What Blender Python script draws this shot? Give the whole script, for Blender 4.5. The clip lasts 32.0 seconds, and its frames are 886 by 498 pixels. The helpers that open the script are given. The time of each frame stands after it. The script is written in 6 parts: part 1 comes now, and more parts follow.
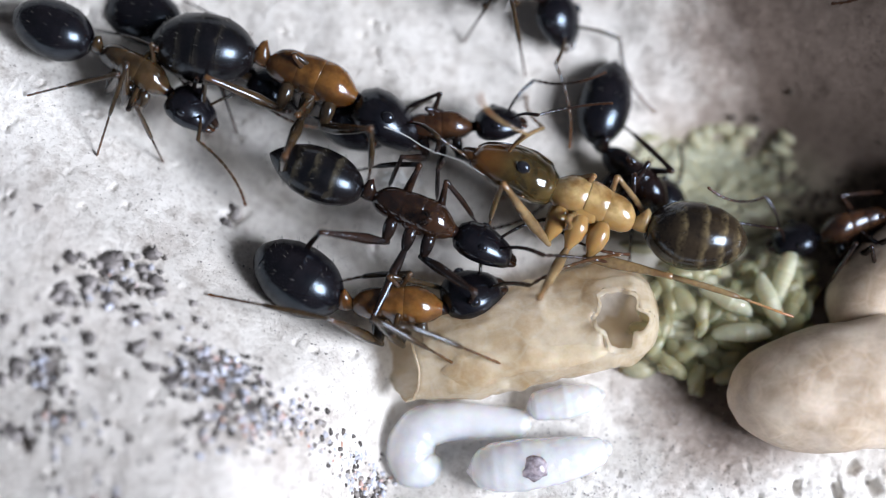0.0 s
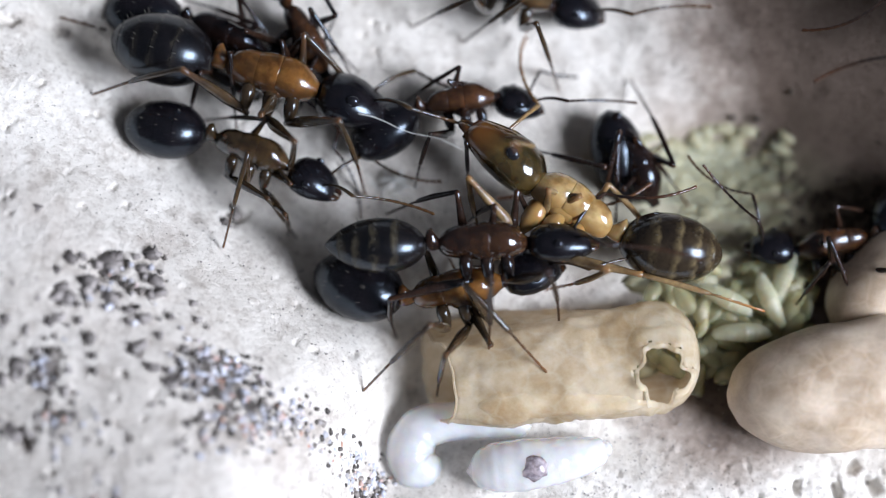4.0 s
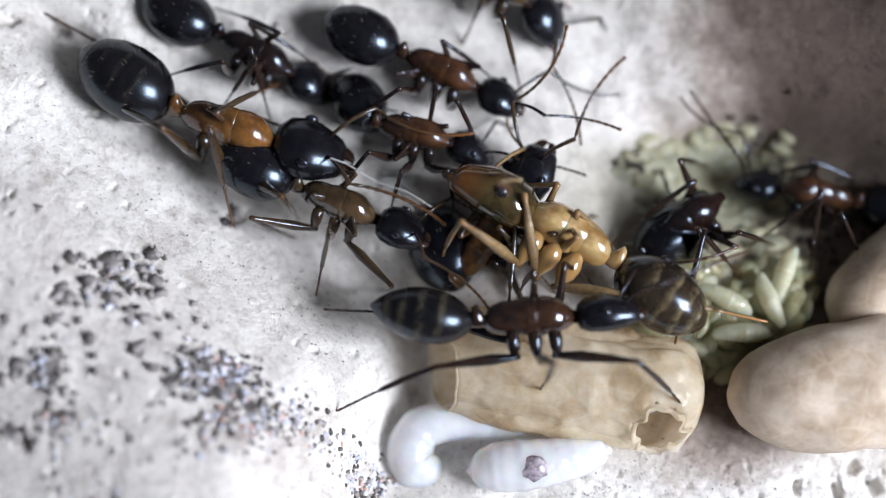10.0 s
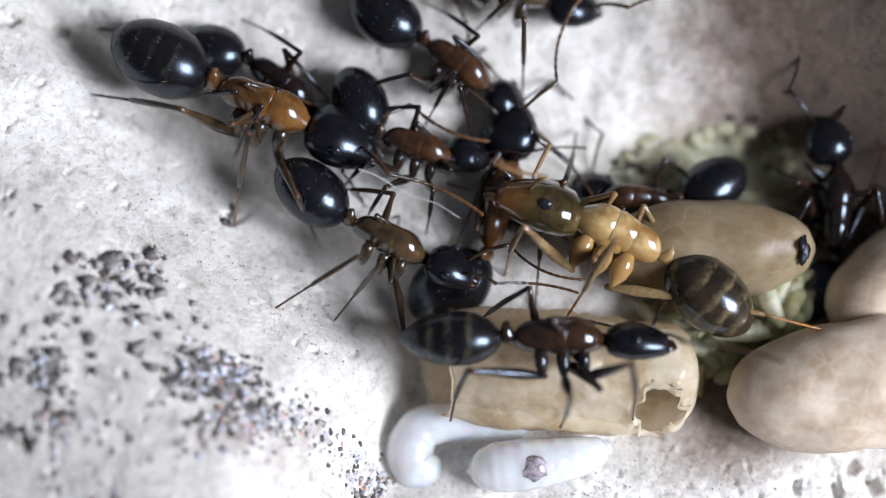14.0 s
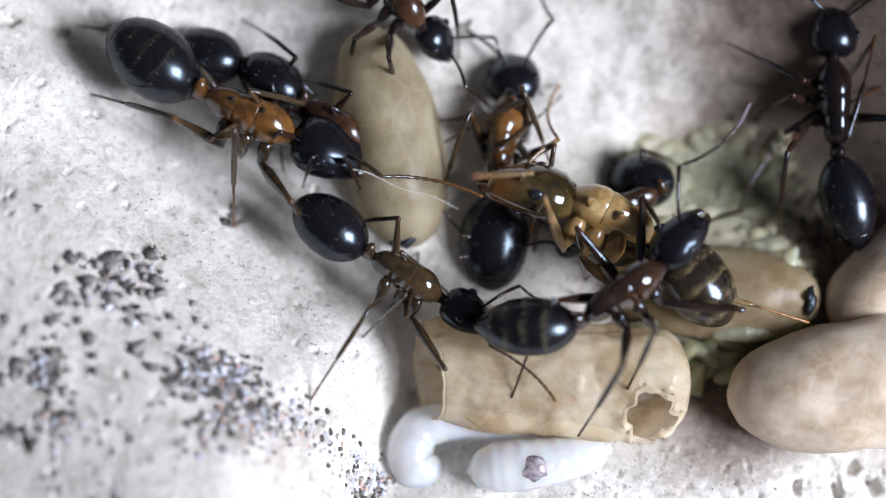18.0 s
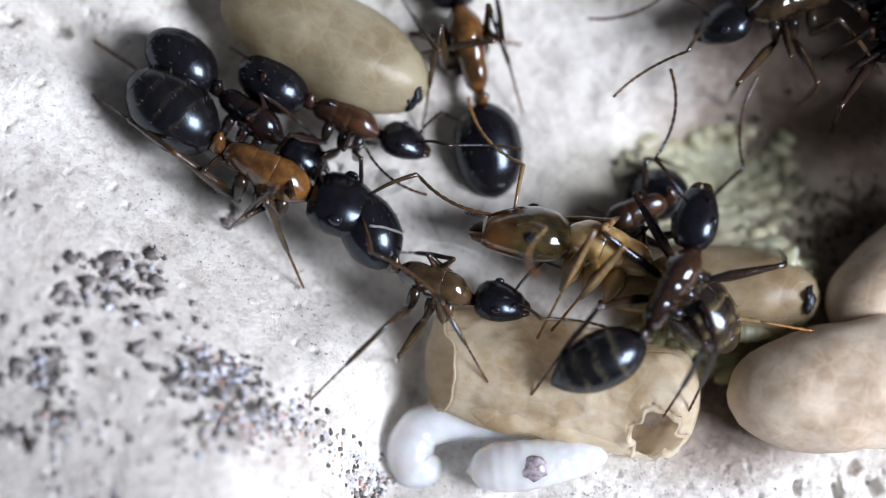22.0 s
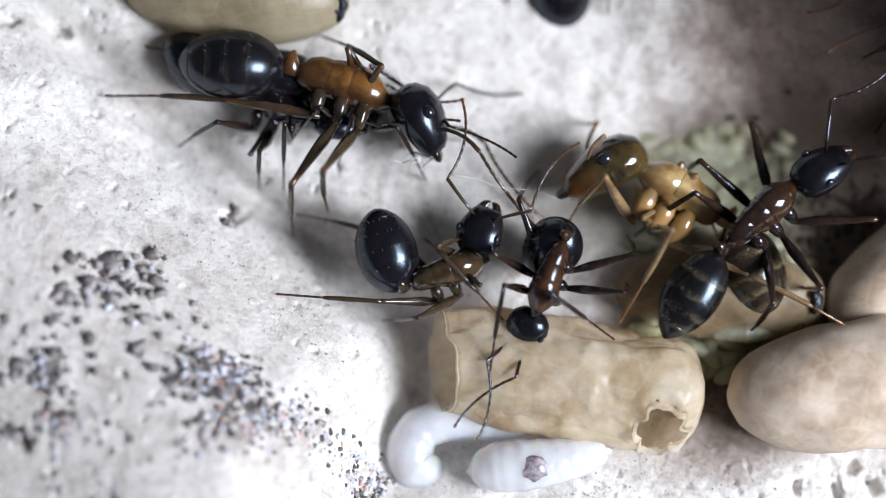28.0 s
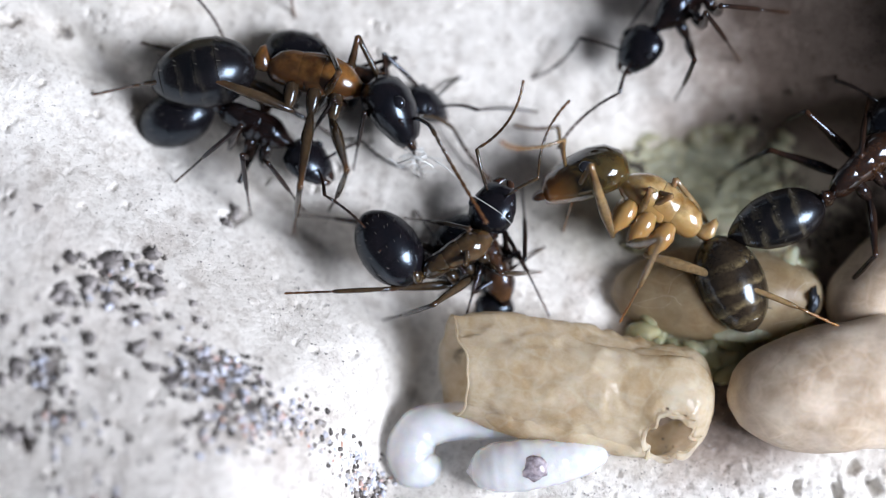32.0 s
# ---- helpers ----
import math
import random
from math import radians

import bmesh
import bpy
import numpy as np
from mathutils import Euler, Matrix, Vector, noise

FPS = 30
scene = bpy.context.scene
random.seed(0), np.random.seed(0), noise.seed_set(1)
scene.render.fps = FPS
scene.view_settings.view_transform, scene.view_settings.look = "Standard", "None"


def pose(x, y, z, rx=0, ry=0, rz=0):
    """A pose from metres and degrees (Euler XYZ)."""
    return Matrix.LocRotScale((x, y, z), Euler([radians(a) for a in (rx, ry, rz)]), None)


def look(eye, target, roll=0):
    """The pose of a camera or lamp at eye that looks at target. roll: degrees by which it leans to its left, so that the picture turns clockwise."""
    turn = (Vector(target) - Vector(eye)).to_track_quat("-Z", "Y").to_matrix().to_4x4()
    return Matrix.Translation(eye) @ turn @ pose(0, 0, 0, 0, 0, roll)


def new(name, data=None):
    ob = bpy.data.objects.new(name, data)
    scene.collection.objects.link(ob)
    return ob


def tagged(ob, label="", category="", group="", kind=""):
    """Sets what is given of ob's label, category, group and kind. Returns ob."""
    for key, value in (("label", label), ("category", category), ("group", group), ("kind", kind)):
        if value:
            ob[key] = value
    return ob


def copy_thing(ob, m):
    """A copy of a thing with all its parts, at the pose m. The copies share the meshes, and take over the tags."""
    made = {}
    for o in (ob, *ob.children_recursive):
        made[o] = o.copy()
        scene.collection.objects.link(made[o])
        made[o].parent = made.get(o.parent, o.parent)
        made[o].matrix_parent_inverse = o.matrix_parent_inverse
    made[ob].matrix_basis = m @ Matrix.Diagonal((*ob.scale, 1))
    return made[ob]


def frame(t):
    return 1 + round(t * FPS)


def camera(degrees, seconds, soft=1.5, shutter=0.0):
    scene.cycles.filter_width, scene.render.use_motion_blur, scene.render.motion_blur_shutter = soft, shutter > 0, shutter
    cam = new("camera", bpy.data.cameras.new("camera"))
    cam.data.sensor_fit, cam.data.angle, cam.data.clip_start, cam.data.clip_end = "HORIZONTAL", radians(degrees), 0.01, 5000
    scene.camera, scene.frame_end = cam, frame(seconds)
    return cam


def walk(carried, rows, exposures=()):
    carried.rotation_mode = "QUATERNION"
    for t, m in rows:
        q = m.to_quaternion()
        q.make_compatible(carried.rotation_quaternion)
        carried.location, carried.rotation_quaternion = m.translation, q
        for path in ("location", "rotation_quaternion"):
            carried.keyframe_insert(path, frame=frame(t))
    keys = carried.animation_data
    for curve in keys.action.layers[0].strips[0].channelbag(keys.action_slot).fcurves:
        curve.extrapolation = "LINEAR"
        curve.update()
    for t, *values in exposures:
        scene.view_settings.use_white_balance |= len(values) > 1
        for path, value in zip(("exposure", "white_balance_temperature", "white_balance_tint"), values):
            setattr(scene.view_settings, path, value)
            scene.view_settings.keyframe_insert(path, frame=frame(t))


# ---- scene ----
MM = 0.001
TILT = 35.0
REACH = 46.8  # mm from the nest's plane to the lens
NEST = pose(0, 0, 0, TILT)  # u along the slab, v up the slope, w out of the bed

cam = camera(30, 32.0, soft=1.0, shutter=0.4)
cam.data.dof.use_dof = True
cam.data.dof.focus_distance = (REACH - 1.8) * MM
cam.data.dof.aperture_fstop = 22
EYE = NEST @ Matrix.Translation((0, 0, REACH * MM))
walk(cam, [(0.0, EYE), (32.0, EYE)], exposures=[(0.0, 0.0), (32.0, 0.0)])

# ---- light: one white desk lamp beside the lens, and a dim room ----
room = bpy.data.worlds.new("room")
room.use_nodes = True
scene.world = room
room.node_tree.nodes["Background"].inputs[0].default_value = (0.74, 0.76, 0.88, 1)
room.node_tree.nodes["Background"].inputs[1].default_value = 0.085


def lamp(name, eye, target, size_x, size_y, watts, colour):
    data = bpy.data.lights.new(name, "AREA")
    data.shape, data.size, data.size_y = "RECTANGLE", size_x * MM, size_y * MM
    data.energy, data.color = watts, colour
    ob = new(name, data)
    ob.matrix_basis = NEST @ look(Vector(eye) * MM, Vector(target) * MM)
    return ob


lamp("desk_lamp", (92, -15, 84), (0, 0, 0), 52, 52, 0.318, (0.89, 0.93, 1.04))


# ---- materials ----
def shader(name, rough=0.5, spec=0.5):
    m = bpy.data.materials.new(name)
    m.use_nodes = True
    b = m.node_tree.nodes["Principled BSDF"]
    b.inputs["Roughness"].default_value = rough
    b.inputs["Specular IOR Level"].default_value = spec
    return m, m.node_tree, b


def speckle(tree, scale, detail=5, rough=0.6):
    """Noise by place on the thing, at so many waves a millimetre."""
    at = tree.nodes.new("ShaderNodeTexCoord")
    n = tree.nodes.new("ShaderNodeTexNoise")
    n.inputs["Scale"].default_value = scale * 1000
    n.inputs["Detail"].default_value = detail
    n.inputs["Roughness"].default_value = rough
    tree.links.new(at.outputs["Object"], n.inputs["Vector"])
    return n.outputs["Fac"]


def ramp(tree, fac, *stops):
    r = tree.nodes.new("ShaderNodeValToRGB")
    while len(r.color_ramp.elements) < len(stops):
        r.color_ramp.elements.new(0.5)
    for e, (p, c) in zip(r.color_ramp.elements, stops):
        e.position, e.color = p, (*c, 1)
    tree.links.new(fac, r.inputs["Fac"])
    return r.outputs["Color"]


def mix(tree, kind, fac, a, b):
    n = tree.nodes.new("ShaderNodeMix")
    n.data_type, n.blend_type = "RGBA", kind
    if isinstance(fac, float):
        n.inputs[0].default_value = fac
    else:
        tree.links.new(fac, n.inputs[0])
    tree.links.new(a, n.inputs[6])
    if isinstance(b, tuple):
        n.inputs[7].default_value = (*b, 1)
    else:
        tree.links.new(b, n.inputs[7])
    return n.outputs[2]


def relief(tree, b, fac, mm, strength=0.5):
    n = tree.nodes.new("ShaderNodeBump")
    n.inputs["Strength"].default_value = strength
    n.inputs["Distance"].default_value = mm * MM
    tree.links.new(fac, n.inputs["Height"])
    tree.links.new(n.outputs[0], b.inputs["Normal"])


def chitin(name, dark, light, rough=0.22, glow=0.0, wave=1.2, coat=0.1, front=None, span_mm=(-0.3, 1.1), flank=None, clear=0.0):
    """Smooth shell of an insect: two tones in soft patches, cloudy depths, fine pits; glow is how far light goes into it;
    front is the tone that it takes along the part."""
    m, t, b = shader(name, rough, 0.55)
    tone = ramp(t, speckle(t, wave, 3), (0.35, dark), (0.65, light))
    cloud = ramp(t, speckle(t, wave * 3.1, 5, 0.7), (0.32, (0.45, 0.42, 0.40)), (0.58, (1, 1, 1)))
    tone = mix(t, "MULTIPLY", 0.6 if dark[0] > 0.2 else 0.75, tone, cloud)
    if front:
        spot = t.nodes.new("ShaderNodeTexCoord")
        axes = t.nodes.new("ShaderNodeSeparateXYZ")
        span = t.nodes.new("ShaderNodeMapRange")
        span.inputs["From Min"].default_value, span.inputs["From Max"].default_value = span_mm[0] * MM, span_mm[1] * MM
        t.links.new(spot.outputs["Object"], axes.inputs[0])
        t.links.new(axes.outputs[0], span.inputs["Value"])
        tone = mix(t, "MIX", span.outputs[0], tone, front)
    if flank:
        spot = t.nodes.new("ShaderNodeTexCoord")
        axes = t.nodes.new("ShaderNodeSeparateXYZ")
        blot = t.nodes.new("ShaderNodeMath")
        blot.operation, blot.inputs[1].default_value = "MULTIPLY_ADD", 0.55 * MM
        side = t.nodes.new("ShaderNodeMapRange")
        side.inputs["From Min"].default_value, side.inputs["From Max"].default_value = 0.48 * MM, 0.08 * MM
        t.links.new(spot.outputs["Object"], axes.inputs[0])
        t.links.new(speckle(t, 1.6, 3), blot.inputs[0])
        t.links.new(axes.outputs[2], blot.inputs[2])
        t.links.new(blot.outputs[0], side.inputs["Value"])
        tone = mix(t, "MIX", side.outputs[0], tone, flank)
    t.links.new(tone, b.inputs["Base Color"])
    relief(t, b, speckle(t, 14, 3), 0.008, 0.25)
    b.inputs["Coat Weight"].default_value = coat
    b.inputs["Transmission Weight"].default_value = clear
    b.inputs["Coat Roughness"].default_value = 0.10
    if dark[0] < 0.012:
        rim, dim = t.nodes.new("ShaderNodeLayerWeight"), t.nodes.new("ShaderNodeMapRange")
        dim.inputs["From Min"].default_value, dim.inputs["From Max"].default_value = 0.30, 0.85
        dim.inputs["To Min"].default_value, dim.inputs["To Max"].default_value = 0.70, 0.10
        t.links.new(rim.outputs["Facing"], dim.inputs["Value"])
        t.links.new(dim.outputs[0], b.inputs["Specular IOR Level"])
        b.inputs["Coat Weight"].default_value = 0.0
    b.inputs["Specular Tint"].default_value = (0.66, 0.82, 1.0, 1)
    if glow:
        b.inputs["Subsurface Weight"].default_value = glow
        b.inputs["Subsurface Radius"].default_value = (1.0, 0.5, 0.2)
        b.inputs["Subsurface Scale"].default_value = 0.35 * MM
    return m


BLACK = chitin("black_chitin", (0.004, 0.004, 0.006), (0.011, 0.009, 0.011), 0.22, 0, 1.2, 0.16)
BROWN = chitin("dark_brown_chitin", (0.007, 0.005, 0.005), (0.018, 0.009, 0.007), 0.17)
RUSSET = chitin("russet_chitin", (0.012, 0.007, 0.006), (0.048, 0.022, 0.011), 0.14, 0.2, 1.2, 0.8)
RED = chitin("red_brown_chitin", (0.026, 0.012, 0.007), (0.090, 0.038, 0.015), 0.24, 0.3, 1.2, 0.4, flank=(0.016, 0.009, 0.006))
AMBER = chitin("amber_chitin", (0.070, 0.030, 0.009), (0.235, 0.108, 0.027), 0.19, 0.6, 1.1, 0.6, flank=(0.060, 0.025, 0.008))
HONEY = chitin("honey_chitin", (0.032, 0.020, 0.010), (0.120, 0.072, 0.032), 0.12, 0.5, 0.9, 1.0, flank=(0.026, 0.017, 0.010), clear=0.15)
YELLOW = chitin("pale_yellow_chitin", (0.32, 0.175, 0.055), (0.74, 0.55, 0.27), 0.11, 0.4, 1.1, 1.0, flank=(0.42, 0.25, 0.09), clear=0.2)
OLIVE = chitin("olive_amber_chitin", (0.030, 0.022, 0.010), (0.13, 0.088, 0.028), 0.10, 0.4, 0.8, 1.0, (0.30, 0.115, 0.022), (0.25, 1.4), clear=0.3)
LEG_DARK = chitin("dark_leg_chitin", (0.009, 0.007, 0.007), (0.034, 0.018, 0.012), 0.17, 0, 1.2, 0.2, (0.10, 0.040, 0.016), (1.6, 3.2))
LEG_TAN = chitin("tan_leg_chitin", (0.022, 0.015, 0.010), (0.070, 0.045, 0.023), 0.17, 0.15, 1.2, 0.3, (0.14, 0.062, 0.023), (1.6, 3.2))
LEG_PALE = chitin("pale_leg_chitin", (0.13, 0.083, 0.040), (0.29, 0.20, 0.10), 0.17, 0.3, 1.2, 0.2, (0.30, 0.13, 0.04), (1.8, 3.4))
SEAM = chitin("dull_membrane", (0.005, 0.005, 0.005), (0.022, 0.020, 0.017), 0.45)
EYE_M = chitin("eye_black", (0.006, 0.006, 0.008), (0.02, 0.02, 0.025), 0.12)
BRISTLE = shader("bristle", 0.4)[0]
BRISTLE.node_tree.nodes["Principled BSDF"].inputs["Base Color"].default_value = (0.12, 0.11, 0.095, 1)


def banded(name, dark, light, pale, k, width, weight, rough=0.24):
    """Shell of an abdomen whose plates fade to a pale, mottled hem; k is the ant's size."""
    m = chitin(name, dark, light, rough, 0, 0.9, 0.16)
    t, b = m.node_tree, m.node_tree.nodes["Principled BSDF"]
    tone = b.inputs["Base Color"].links[0].from_socket
    spot, axes, span = t.nodes.new("ShaderNodeTexCoord"), t.nodes.new("ShaderNodeSeparateXYZ"), t.nodes.new("ShaderNodeMapRange")
    t.links.new(spot.outputs["Object"], axes.inputs[0])
    shift = t.nodes.new("ShaderNodeMath")
    shift.operation, shift.inputs[1].default_value = "MULTIPLY_ADD", 0.45 * MM
    t.links.new(speckle(t, 1.3, 3), shift.inputs[0])
    t.links.new(axes.outputs[0], shift.inputs[2])
    g = 0.92 * k * MM
    span.inputs["From Min"].default_value, span.inputs["From Max"].default_value = -3.0 * g + 0.22 * MM, 0.22 * MM
    t.links.new(shift.outputs[0], span.inputs["Value"])
    stops = []
    for x in (-2.43, -1.98, -1.46, -0.86):
        p = 1 + x / 3.0
        stops += [(p - 0.35 * width, (0, 0, 0)), (p, (1, 1, 1)), (p + 0.25 * width, (0.55, 0.55, 0.55)), (p + 0.75 * width, (0, 0, 0))]
    mask = ramp(t, span.outputs[0], *stops)
    mask = mix(t, "MULTIPLY", 1.0, mask, ramp(t, speckle(t, 2.2, 4, 0.7), (0.36, (0, 0, 0)), (0.58, (weight, weight, weight))))
    hem = t.nodes.new("ShaderNodeRGB")
    hem.outputs[0].default_value = (*pale, 1)
    t.links.new(mix(t, "MIX", mask, tone, hem.outputs[0]), b.inputs["Base Color"])
    return m


BLACK_BANDED = banded("pale_hemmed_black_chitin", (0.004, 0.004, 0.005), (0.014, 0.011, 0.011), (0.10, 0.085, 0.055), 1.0, 0.10, 0.7)
MAJOR_BANDED = banded("dim_hemmed_black_chitin", (0.004, 0.004, 0.005), (0.011, 0.009, 0.010), (0.050, 0.044, 0.033), 1.12, 0.075, 0.5)
SMOKE_BANDED = banded("straw_hemmed_brown_chitin", (0.012, 0.009, 0.007), (0.045, 0.032, 0.019), (0.22, 0.17, 0.09), 1.08, 0.09, 0.65, 0.18)


def soft_skin(name, dark, light, rough, depth, wave=1.0, weight=0.6, bump=0.02, wet=0.0, clear=0.0):
    m, t, b = shader(name, rough, 0.5)
    t.links.new(ramp(t, speckle(t, wave, 4), (0.3, dark), (0.7, light)), b.inputs["Base Color"])
    b.inputs["Subsurface Weight"].default_value = weight
    b.inputs["Subsurface Radius"].default_value = (1.0, 0.75, 0.55)
    b.inputs["Coat Weight"].default_value = wet
    b.inputs["Coat Roughness"].default_value = 0.05
    b.inputs["Subsurface Scale"].default_value = depth * MM
    relief(t, b, speckle(t, 6, 3), bump, 0.3)
    if clear:
        glass, both = t.nodes.new("ShaderNodeBsdfTransparent"), t.nodes.new("ShaderNodeMixShader")
        both.inputs[0].default_value = clear
        t.links.new(b.outputs[0], both.inputs[1])
        t.links.new(glass.outputs[0], both.inputs[2])
        t.links.new(both.outputs[0], t.nodes["Material Output"].inputs["Surface"])
    return m


LARVA = soft_skin("milky_skin", (0.72, 0.74, 0.79), (0.92, 0.93, 0.94), 0.05, 0.9, 0.7, 0.95, 0.06, 1.0, 0.28)
GUT = soft_skin("grey_gut", (0.07, 0.045, 0.06), (0.60, 0.55, 0.60), 0.12, 0.2, 3.5)
EGG = soft_skin("greenish_egg", (0.36, 0.35, 0.20), (0.50, 0.48, 0.31), 0.07, 0.8, 1.0, 1.0, 0.02, 0.9, 0.52)
EGG_PALE = soft_skin("pale_grub_skin", (0.48, 0.48, 0.33), (0.64, 0.63, 0.48), 0.08, 1.0, 1.0, 1.0, 0.02, 0.9, 0.38)


HEAP = soft_skin("dull_brood_heap", (0.28, 0.27, 0.17), (0.44, 0.42, 0.29), 0.5, 0.25, 0.4, 0.5)


def silk(name, dark, light, through_light, rough=0.5, crease=0.32):
    """Parchment of a cocoon: matted silk, dull, with light showing through it."""
    m, t, b = shader(name, rough, 0.4)
    at = t.nodes.new("ShaderNodeTexCoord")
    squeeze = t.nodes.new("ShaderNodeMapping")
    squeeze.inputs["Scale"].default_value = (850, 1000, 1000)
    n = t.nodes.new("ShaderNodeTexNoise")
    n.inputs["Scale"].default_value, n.inputs["Detail"].default_value = 1.0, 8
    n.inputs["Distortion"].default_value = 0.5
    t.links.new(at.outputs["Object"], squeeze.inputs["Vector"])
    t.links.new(squeeze.outputs[0], n.inputs["Vector"])
    base = mix(t, "MULTIPLY", 0.3, ramp(t, speckle(t, 0.7, 6, 0.65), (0.34, dark), (0.62, light)), ramp(t, n.outputs["Fac"], (0.38, (0.70, 0.62, 0.54)), (0.58, (1, 1, 1))))
    fold = t.nodes.new("ShaderNodeTexVoronoi")
    fold.feature, fold.inputs["Scale"].default_value = "DISTANCE_TO_EDGE", 2.3
    bent = t.nodes.new("ShaderNodeMix")
    bent.data_type, bent.inputs[0].default_value = "VECTOR", 0.35
    t.links.new(squeeze.outputs[0], bent.inputs[4])
    t.links.new(n.outputs["Color"], bent.inputs[5])
    t.links.new(bent.outputs[1], fold.inputs["Vector"])
    web = ramp(t, fold.outputs["Distance"], (0.0, (0.20, 0.20, 0.20)), (0.10, (0, 0, 0)))
    base = mix(t, "MIX", web, base, tuple(min(0.95, 1.18 * c) for c in light))
    t.links.new(base, b.inputs["Base Color"])
    height = t.nodes.new("ShaderNodeMath")
    height.operation, height.inputs[1].default_value = "MULTIPLY_ADD", 0.35
    t.links.new(fold.outputs["Distance"], height.inputs[0])
    t.links.new(n.outputs["Fac"], height.inputs[2])
    relief(t, b, height.outputs[0], 0.10, crease)
    b.inputs["Subsurface Weight"].default_value = 0.3
    b.inputs["Subsurface Radius"].default_value = (1.0, 0.7, 0.45)
    b.inputs["Subsurface Scale"].default_value = 0.5 * MM
    if through_light:
        glow = t.nodes.new("ShaderNodeBsdfTranslucent")
        t.links.new(base, glow.inputs["Color"])
        clear = t.nodes.new("ShaderNodeBsdfTransparent")
        both, all_of = t.nodes.new("ShaderNodeMixShader"), t.nodes.new("ShaderNodeMixShader")
        both.inputs[0].default_value, all_of.inputs[0].default_value = 0.45, through_light
        t.links.new(b.outputs[0], both.inputs[1])
        t.links.new(glow.outputs[0], both.inputs[2])
        t.links.new(both.outputs[0], all_of.inputs[1])
        t.links.new(clear.outputs[0], all_of.inputs[2])
        t.links.new(all_of.outputs[0], t.nodes["Material Output"].inputs["Surface"])
    return m


COCOON = silk("tan_cocoon_silk", (0.43, 0.33, 0.235), (0.68, 0.575, 0.465), 0.0, 0.5, 0.5)
COCOON_DIM = silk("brown_cocoon_silk", (0.34, 0.24, 0.135), (0.52, 0.415, 0.27), 0.2, 0.35)
COCOON_PALE = silk("straw_cocoon_silk", (0.38, 0.315, 0.20), (0.57, 0.50, 0.35), 0.06, 0.35)
HUSK = silk("thin_cocoon_silk", (0.66, 0.50, 0.30), (0.98, 0.88, 0.70), 0.40, 0.18, 0.85)
WEB = silk("pale_web_silk", (0.48, 0.39, 0.295), (0.64, 0.55, 0.44), 0.0, 0.5)
SPOT = chitin("dry_black_pellet", (0.008, 0.008, 0.01), (0.03, 0.028, 0.03), 0.5, 0, 3)
THREAD = shader("white_silk", 0.3)[0]
THREAD.node_tree.nodes["Principled BSDF"].inputs["Base Color"].default_value = (0.70, 0.71, 0.70, 1)


